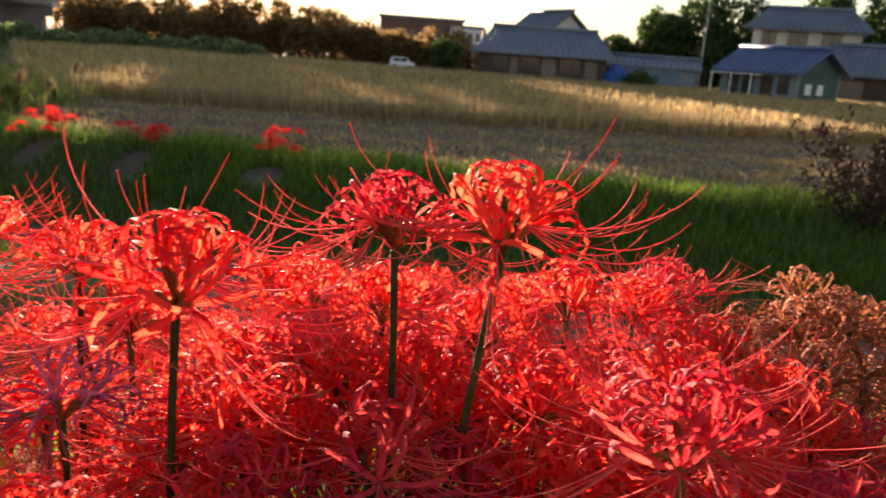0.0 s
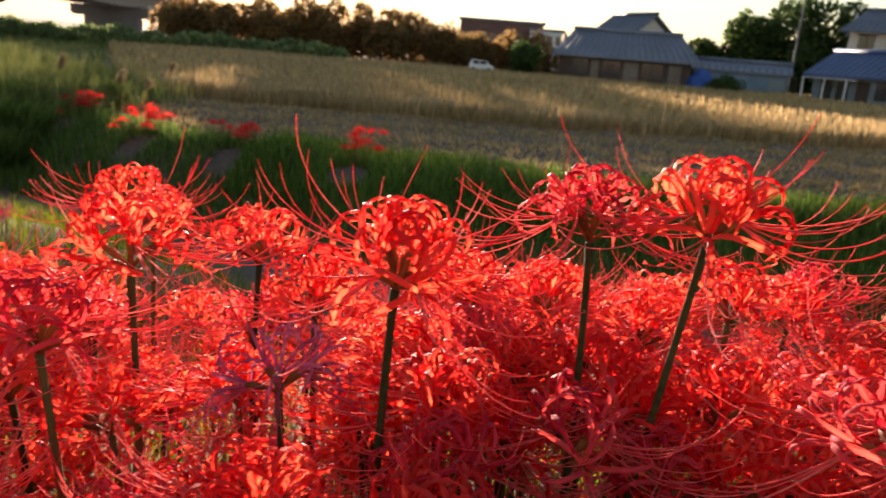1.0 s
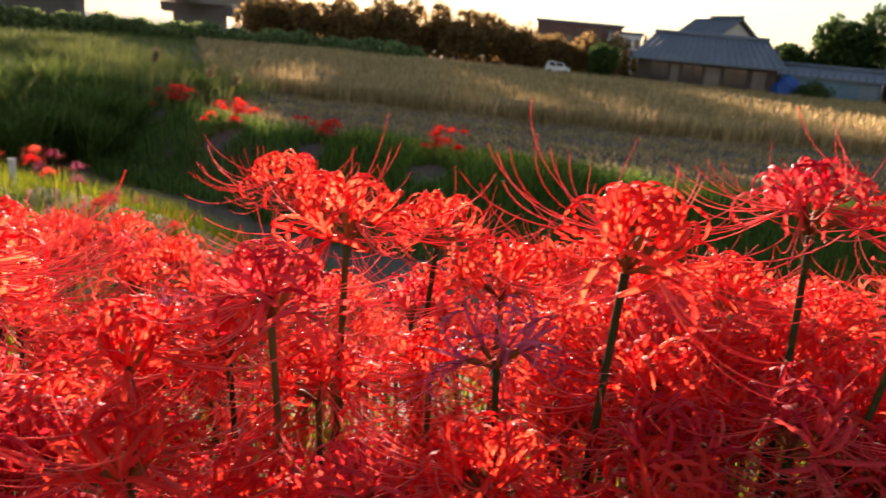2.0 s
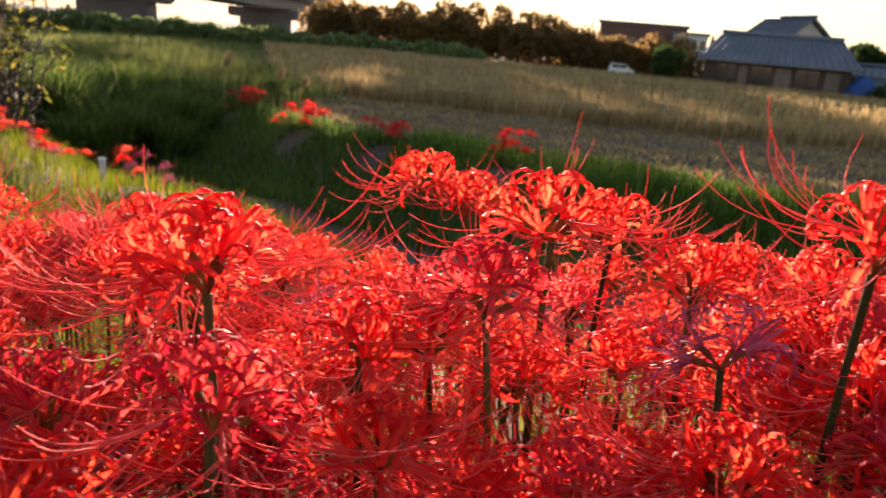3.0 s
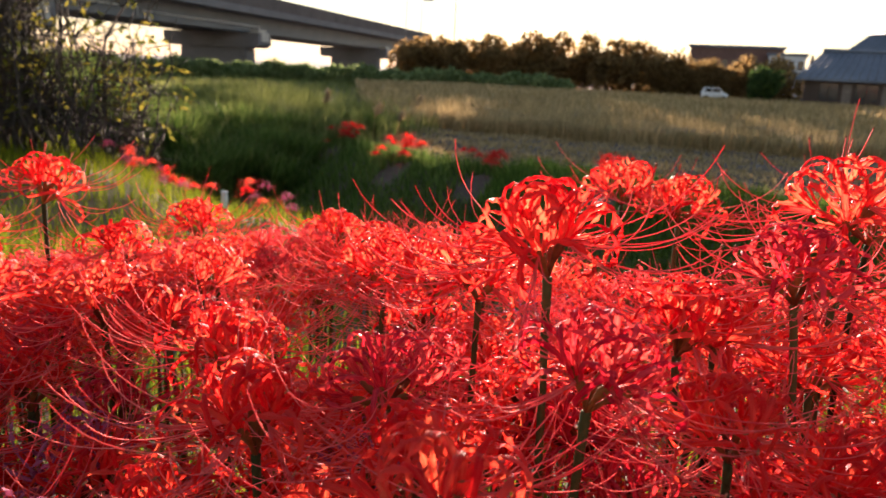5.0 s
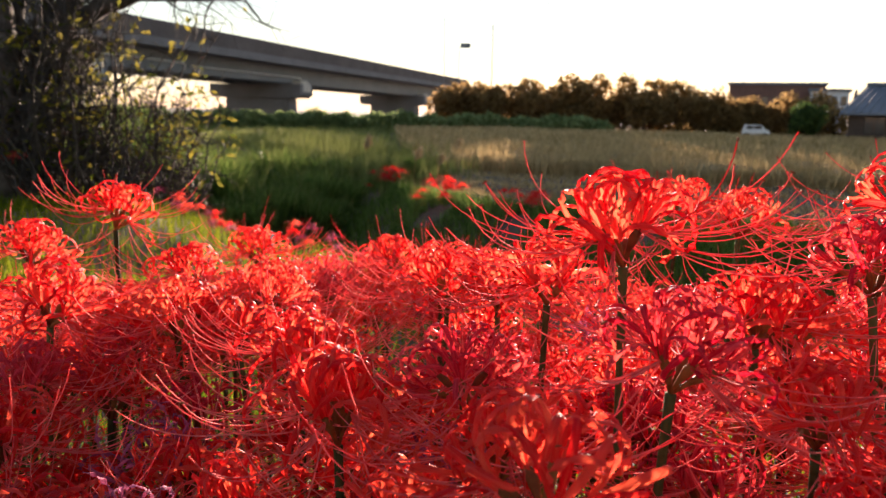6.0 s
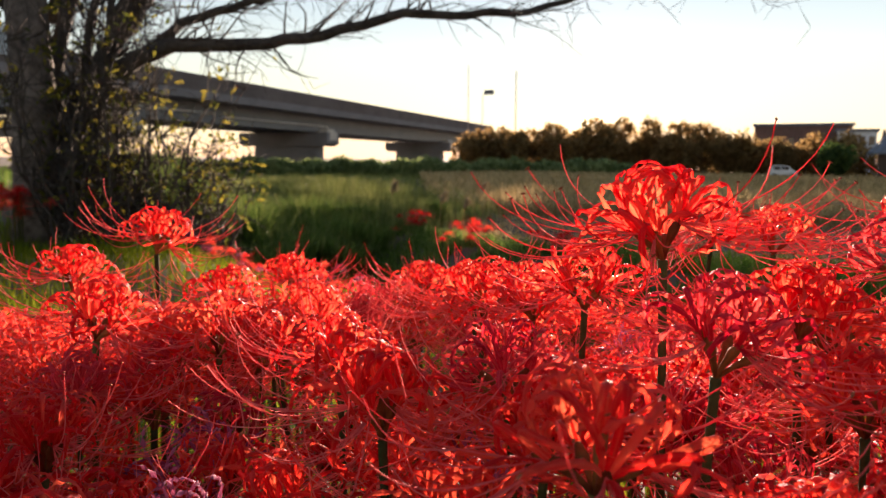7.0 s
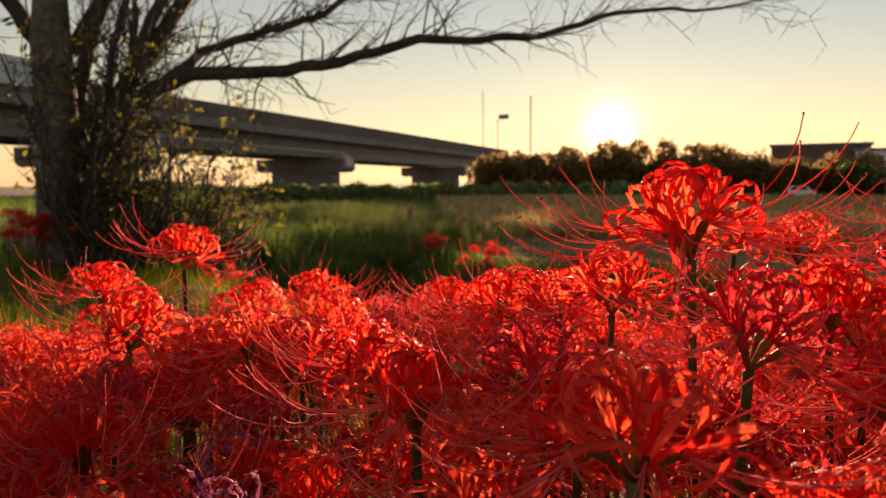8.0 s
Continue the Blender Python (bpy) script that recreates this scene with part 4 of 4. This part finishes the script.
def silver_grass(x, y, rx, h, seed):
    """A tussock of long arching blades that lean outwards from one crowded foot."""
    r = np.random.default_rng(seed)
    z = float(ground_z(x, y))
    ob = thing("silver_grass", "arching tussock of grey-green silver grass on the stream bank", "grass", Matrix.Translation((x, y, z)), "grass tussocks along the stream")
    for name, n, reach, mat, label in (("blades", 900, 1.0, REED, ""), ("dry_blades", 160, 1.1, MEADOW, "paler drying blades")):
        turn, out = r.uniform(0, 2 * np.pi, n), rx * r.uniform(0.25, 1.15, n)
        foot = rx * 0.45 * np.sqrt(r.random(n))
        spin = r.uniform(0, 2 * np.pi, n)
        tall, w = h * reach * r.uniform(0.55, 1.25, n), r.uniform(0.008, 0.02, n)
        rows = []
        for t in (0.0, 0.35, 0.7, 1.0):
            px = np.cos(spin) * foot + np.cos(turn) * out * t ** 1.8
            py = np.sin(spin) * foot + np.sin(turn) * out * t ** 1.8
            pz = tall * (1.35 * t - 0.4 * t ** 3) - 0.05
            half = w * (1 - t) ** 0.6
            sx, sy = -np.sin(turn) * half, np.cos(turn) * half
            if t < 1:
                rows += [np.stack([px - sx, py - sy, pz], 1), np.stack([px + sx, py + sy, pz], 1)]
            else:
                rows.append(np.stack([px, py, pz], 1))
        verts = np.stack(rows, 1).reshape(-1, 3)
        base = np.arange(n)[:, None] * 7
        faces = np.concatenate([base + [0, 1, 3, 2], base + [2, 3, 5, 4]]).tolist() + (base + [4, 5, 6]).tolist()
        mesh_object(name, verts.tolist(), faces, mat, ob, label, smooth=False)


for i, (az, d, rx, h) in enumerate(((47.5, 17, 1.2, 1.2), (44, 19, 1.3, 1.4), (41, 17.5, 1.1, 1.3), (38.4, 19.5, 1.3, 1.6), (36, 17.4, 1.0, 1.25), (37.2, 16.2, 1.0, 1.0), (35.2, 15.8, 0.8, 0.8),
                                    (49, 22, 1.5, 1.5), (42, 24, 1.6, 1.4), (45.5, 15.5, 0.9, 0.9), (29, 21, 0.9, 0.7), (39.5, 15.5, 1.0, 1.1), (43, 16.3, 1.1, 1.3), (47, 20, 1.4, 1.3), (33.8, 17.5, 0.9, 0.9),
                                    (40, 21.5, 1.4, 1.4), (50, 18.5, 1.2, 1.2), (45, 22, 1.5, 1.3), (51, 16, 1.0, 1.1), (37, 21, 1.2, 1.3), (34.5, 19.5, 1.0, 1.0), (41, 14.6, 0.9, 0.8), (48.5, 15, 0.9, 0.8), (52.5, 20, 1.3, 1.3))):
    p = polar(az, d, 0, True)
    silver_grass(p.x, p.y, rx, h, 400 + i)


def dead_shrub():
    ob = thing("shrub", "bushy shrub with dry brown leaves above the stream", "shrub")
    r = random.Random(5)
    b = polar(-30.3, 13.0)
    b.z = float(ground_z(b.x, b.y))
    pieces, blobs = [], []
    for _ in range(30):
        d = Vector((r.gauss(0, 0.55), r.gauss(0, 0.45), 1)).normalized()
        q, qs = b + Vector((r.gauss(0, 0.12), r.gauss(0, 0.12), 0)), []
        h = r.uniform(0.9, 1.8)
        for j in range(7):
            qs.append(q.copy())
            d = (d + Vector((r.gauss(0, 0.12), r.gauss(0, 0.12), 0.02))).normalized()
            q = q + d * h / 6
            if j > 1:
                blobs.append((tuple(q), (0.14, 0.14, 0.14)))
        pieces.append(tube(qs, [0.02 * (1 - 0.85 * j / 6) for j in range(7)], 5))
    v, f = joined(pieces)
    mesh_object("branch_work", v, f, BARK, ob)
    v, f = leaf_cloud(blobs, 4200, 0.05, 22)
    mesh_object("leaves", v, f, LEAF_DRY, ob, "dry brown leaves", smooth=False)


dead_shrub()


# ---- bridge ----
def bridge():
    ob = thing("road_bridge", "grey concrete road bridge on hammerhead piers", "bridge")
    a, b = Vector((-27, -20, 0)), Vector((-46.5, 102, 0))
    along = (b - a).normalized()
    across = Vector((along.y, -along.x, 0))
    length = (b - a).length
    far = Matrix.Translation((-0.5, -0.35, 0.5)) @ Matrix.Scale(1.9, 4) @ Matrix.Translation((0.5, 0.35, -0.5))
    foot = 0.5 + (FIELD - 1.0) / 1.9

    def beam(name, o0, o1, z0, z1, mat, drop=0.5, s0=0.0, s1=1.0, label=""):
        verts = []
        for s in (s0, s1):
            c = a + along * length * s
            for o, z in ((o0, z0), (o1, z0), (o1, z1), (o0, z1)):
                p = c + across * o
                verts.append(tuple(far @ Vector((p.x, p.y, z - drop * s))))
        faces = [(0, 1, 2, 3), (7, 6, 5, 4), (0, 4, 5, 1), (1, 5, 6, 2), (2, 6, 7, 3), (3, 7, 4, 0)]
        return mesh_object(name, verts, faces, mat, ob, label, smooth=False)

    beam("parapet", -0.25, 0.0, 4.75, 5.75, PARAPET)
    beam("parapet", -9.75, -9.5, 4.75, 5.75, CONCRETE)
    beam("sound_barrier", 0.01, 0.09, 5.1, 6.35, PANEL, s0=0.0, s1=0.335, label="pale bluish sound barrier panel")
    beam("deck", -9.6, 0.12, 4.25, 4.75, CONCRETE)
    for o in (-1.6, -3.6, -5.6, -7.6):
        beam("girder", o - 0.3, o, 2.95, 4.25, STEEL, label="pale grey painted girder")
    for z, s0, s1 in ((3.6, 0.36, 0.47), (3.45, 0.475, 0.6)):
        ends = [far @ (a + along * length * s + across * -1.45 + Vector((0, 0, z - 0.5 * s))) for s in (s0, s1)]
        v, f = tube([ends[0], ends[1], ends[1] - Vector((0, 0, 0.9))], [0.12, 0.12, 0.12], 8)
        mesh_object("drain_pipe", v, f, WHITE, ob, "white drain pipe")
    for y in (4, 28, 52, 84):
        s = (y + 20) / 122
        c = a + along * length * s
        top = 2.9 - 0.5 * s
        m = Matrix.Translation((c.x, c.y, 0)) @ Matrix.Rotation(math.atan2(along.y, along.x), 4, "Z")
        bm = bmesh.new()
        prof = [(-0.3, top), (-8.9, top), (-8.9, top - 0.9), (-8.5, top - 1.15), (-0.7, top - 1.15), (-0.3, top - 0.9)]
        f0 = bm.faces.new([bm.verts.new(m @ Vector((-1.1, -o, z))) for o, z in prof])
        ext = bmesh.ops.extrude_face_region(bm, geom=[f0])
        bmesh.ops.translate(bm, verts=[v for v in ext["geom"] if isinstance(v, bmesh.types.BMVert)], vec=along * 2.2)
        bmesh.ops.recalc_face_normals(bm, faces=bm.faces[:])
        bm.transform(far)
        part("pier_cap", bm, CONCRETE, ob)
        # end block in pale plaster, so the cap's lit end is in its colour
        bm = box_bm(-0.9, 0.9, 0.25, 1.5, top - 0.9, top + 0.3, 0.25)
        bm.transform(far @ m)
        part("bearing_block", bm, PLASTER, ob, "concrete bearing block coloured pale for the cap's lit end")
        bm = box_bm(-0.8, 0.8, 1.6, 7.6, foot, top - 1.1, 0.1)
        bm.transform(far @ m)
        part("pier", bm, CONCRETE, ob)


bridge()


# ---- buildings ----
def house(name, label, az, dist, width, depth, wall_h, roof_h, wall, roof, yaw=0.0, over=0.6, base=FIELD, gable_wall=None, windows=(), doors=(), hip=0.0):
    """A gabled house; its ridge runs along its own x, its front looks along its own -y."""
    p = polar(az, dist, base)
    ob = thing(name, label, "house", Matrix.Translation(p) @ pose(0, 0, 0, 0, 0, az + yaw))
    w, d = width / 2, depth / 2
    th = 0.18
    part("wall", box_bm(-w, w, -d, -d + th, 0, wall_h), wall, ob)
    part("wall", box_bm(-w, w, d - th, d, 0, wall_h), wall, ob)
    for s in (-1, 1):
        bm = bmesh.new()
        prof = [(-d + th, 0), (d - th, 0), (d - th, wall_h), (0, wall_h + roof_h * (1 - th / d)), (-d + th, wall_h)]
        f0 = bm.faces.new([bm.verts.new((s * w, yy, z)) for yy, z in prof])
        ext = bmesh.ops.extrude_face_region(bm, geom=[f0])
        bmesh.ops.translate(bm, verts=[v for v in ext["geom"] if isinstance(v, bmesh.types.BMVert)], vec=(-s * th, 0, 0))
        bmesh.ops.recalc_face_normals(bm, faces=bm.faces[:])
        part("gable", bm, gable_wall or wall, ob)
    slope = roof_h / d
    for s in (-1, 1):
        bm = bmesh.new()
        o = over
        prof = [(0, wall_h + roof_h + 0.05), (s * (d + o), wall_h - o * slope + 0.05), (s * (d + o), wall_h - o * slope + 0.23), (0, wall_h + roof_h + 0.23)]
        f0 = bm.faces.new([bm.verts.new((-w - o, yy, z)) for yy, z in prof])
        ext = bmesh.ops.extrude_face_region(bm, geom=[f0])
        bmesh.ops.translate(bm, verts=[v for v in ext["geom"] if isinstance(v, bmesh.types.BMVert)], vec=(2 * (w + o), 0, 0))
        for v in bm.verts:
            if abs(v.co.y) < 0.01:
                v.co.x -= math.copysign(hip, v.co.x)
        bmesh.ops.recalc_face_normals(bm, faces=bm.faces[:])
        part("roof", bm, roof, ob)
        n = int((2 * (w + o)) / 0.6)
        pieces = []
        for i in range(n):
            xx = -w - o + (i + 0.5) * 2 * (w + o) / n
            pieces.append(tube([(xx * (1 - hip / (w + o)), 0, wall_h + roof_h + 0.24), (xx, s * (d + o), wall_h - o * slope + 0.24)], [0.07, 0.07], 5))
        v, f = joined(pieces)
        tagged(mesh_object("tiling", v, f, roof, ob), kind="stuff")
    v, f = tube([(-w - o - 0.05 + hip, 0, wall_h + roof_h + 0.3), (w + o + 0.05 - hip, 0, wall_h + roof_h + 0.3)], [0.2, 0.2], 8)
    mesh_object("ridge", v, f, roof, ob)
    for x0, x1, z0, z1 in windows:
        win = part("window", box_bm(x0, x1, -d - 0.03, -d - 0.003, z0, z1), GLASS, ob)
        part("frame", box_bm(x0 - 0.08, x1 + 0.08, -d - 0.06, -d - 0.035, z1, z1 + 0.1), TIMBER, win)
        part("frame", box_bm((x0 + x1) / 2 - 0.04, (x0 + x1) / 2 + 0.04, -d - 0.06, -d - 0.035, z0, z1), TIMBER, win)
    for x0, x1, z1, mat in doors:
        part("door", box_bm(x0, x1, -d - 0.05, -d - 0.003, 0.0, z1), mat, ob)
    return ob


house("barn", "long low timber barn with a grey tiled roof", -6.4, 74, 11.6, 6.5, 2.75, 1.9, TIMBER, TILE, over=0.7, hip=1.6,
      windows=((-4.6, -3.2, 0.9, 2.2), (-1.9, -0.3, 0.9, 2.2), (1.6, 3.4, 0.9, 2.2)), doors=((-2.9, -2.2, 2.2, PLASTER_OLD), (0.0, 1.3, 2.2, PLASTER_OLD), (3.9, 5.0, 2.2, PLASTER_OLD)))
house("farmhouse", "grey tiled farmhouse with a white plastered gable", -6.7, 90, 6.6, 7.0, 4.7, 2.5, PLASTER, TILE, yaw=-52)
house("shed", "low shed with grey roof and bluish sheet walls", -14.4, 76, 8.0, 4.0, 2.1, 0.7, BLUE_WALL, TILE, over=0.3, doors=((2.4, 3.8, 1.9, GREY_SHEET),))
front = house("house", "house with a blue tiled roof and green gable wall", -22.8, 68, 7.4, 5.0, 2.6, 1.5, GREY_SHEET, TILE_BLUE, yaw=-38, gable_wall=GREEN_WALL,
              windows=((-2.9, -1.8, 0.3, 2.0), (-1.4, -0.3, 0.3, 2.0), (2.0, 3.0, 0.8, 2.0)), doors=((0.4, 1.5, 2.1, TIMBER),))
bm = box_bm(-3.6, 0.6, -4.0, -2.55, 2.12, 2.2, 0.01)
part("awning", bm, WHITE, front, "white corrugated awning")
for x in (-3.5, -1.5, 0.5):
    part("post", box_bm(x - 0.05, x + 0.05, -3.9, -3.8, 0, 2.12), WHITE, front)
for y in (-1.2, 0.2):
    part("window", box_bm(3.71, 3.75, y - 0.35, y + 0.35, 0.9, 1.7), WHITE, front, "pale shuttered window")
house("farmhouse", "two-storey farmhouse with grey tiled roofs and cream walls", -24.0, 86, 9.6, 7.0, 6.9, 1.7, PLASTER, TILE, over=0.9, hip=1.8,
      windows=((-4.0, -2.6, 5.1, 6.3), (-1.6, 0.2, 5.1, 6.3), (1.4, 3.2, 5.1, 6.3)))
house("annex", "grey tiled annex beside the farmhouse", -29.2, 78, 8.0, 6.0, 3.0, 2.0, TIMBER, TILE, over=0.8, yaw=-12, doors=((-3.0, -1.0, 2.2, PLASTER_OLD),))


def tarp_mound():
    p = polar(-11.9, 71, FIELD)
    bm = bmesh.new()
    bmesh.ops.create_uvsphere(bm, u_segments=18, v_segments=10, radius=1.0)
    r = random.Random(3)
    for v in bm.verts:
        n = noise.noise(v.co * 2.3) * 0.18
        v.co = Vector((v.co.x * 1.35, v.co.y * 1.1, max(v.co.z, -0.05) * 2.1)) * (1 + n)
    bm.transform(Matrix.Translation(p))
    ob = part("tarpaulin_mound", bm, BLUE_SHEET, None)
    tagged(ob, "heap under a blue tarpaulin beside the shed", "tarpaulin")


tarp_mound()


def block(name, label, az, dist, width, depth, height, wall, rows=2, cols=8):
    p = polar(az, dist, FIELD)
    ob = thing(name, label, "building", Matrix.Translation(p) @ pose(0, 0, 0, 0, 0, az))
    w, d = width / 2, depth / 2
    part("wall", box_bm(-w, w, -d, d, 0, height), wall, ob)
    part("roof", box_bm(-w - 0.3, w + 0.3, -d - 0.3, d + 0.3, height, height + 0.35), TILE, ob)
    for j in range(rows):
        for i in range(cols):
            xx = -w + (i + 0.5) * width / cols
            part("window", box_bm(xx - width / cols * 0.3, xx + width / cols * 0.3, -d - 0.05, -d - 0.003, 1.0 + j * 3.0, 2.3 + j * 3.0), GLASS, ob)


block("factory", "long brown flat-roofed building far off", 2.7, 132, 13.5, 10, 7.1, BROWN_WALL, 2, 9)
block("apartment", "white low building far off", -0.6, 126, 5.0, 8, 6.0, WHITE, 2, 4)


def pole(name, label, az, dist, z0, z1, r, lamp=False):
    p = polar(az, dist)
    ob = thing(name, label, "pole")
    v, f = tube([(p.x, p.y, z0), (p.x, p.y, z1)], [r, r * 0.7], 8)
    mesh_object("post", v, f, CONCRETE, ob)
    if lamp:
        bm = box_bm(p.x + 0.2, p.x + 1.6, p.y - 0.1, p.y + 0.1, z1 - 0.1, z1 + 0.5, 0.05)
        part("sign_board", bm, STEEL, ob)
        v, f = tube([(p.x, p.y, z1 - 0.05), (p.x + 0.3, p.y, z1)], [0.05, 0.05], 6)
        mesh_object("arm", v, f, CONCRETE, ob)


pole("utility_pole", "grey concrete utility pole behind the houses", -17.6, 82, FIELD, 8.0, 0.11)
pole("street_pole", "slim grey pole standing by the road bridge", 26.4, 100, FIELD, 12.6, 0.07)
pole("street_pole", "grey pole standing by the road bridge", 22.8, 104, FIELD, 12.3, 0.11)
pole("sign_pole", "short road sign on a pole by the bridge", 25.3, 100, FIELD, 8.9, 0.07, True)


def car():
    p = polar(4.0, 70, FIELD + 0.35)
    ob = thing("car", "small white car parked beyond the field", "car", Matrix.Translation(p) @ pose(0, 0, 0, 0, 0, 8) @ Matrix.Scale(0.72, 4))
    bm = bmesh.new()
    prof = [(-1.5, 0.3), (1.5, 0.3), (1.55, 0.8), (1.0, 0.95), (0.6, 1.45), (-1.2, 1.5), (-1.5, 0.95)]
    f0 = bm.faces.new([bm.verts.new((x, -0.7, z)) for x, z in prof])
    ext = bmesh.ops.extrude_face_region(bm, geom=[f0])
    bmesh.ops.translate(bm, verts=[v for v in ext["geom"] if isinstance(v, bmesh.types.BMVert)], vec=(0, 1.4, 0))
    bmesh.ops.recalc_face_normals(bm, faces=bm.faces[:])
    bmesh.ops.bevel(bm, geom=bm.edges[:], offset=0.06, segments=2, affect="EDGES")
    part("body", bm, WHITE, ob)
    part("window", box_bm(-1.1, -0.35, -0.73, -0.71, 0.98, 1.38), GLASS, ob)
    part("window", box_bm(-0.25, 0.6, -0.73, -0.71, 0.98, 1.38), GLASS, ob)
    for x in (-1.0, 1.0):
        for y in (-0.62, 0.62):
            v, f = tube([(x, y - 0.09, 0.28), (x, y + 0.09, 0.28)], [0.28, 0.28], 16)
            mesh_object("wheel", v, f, RUBBER, ob)


car()
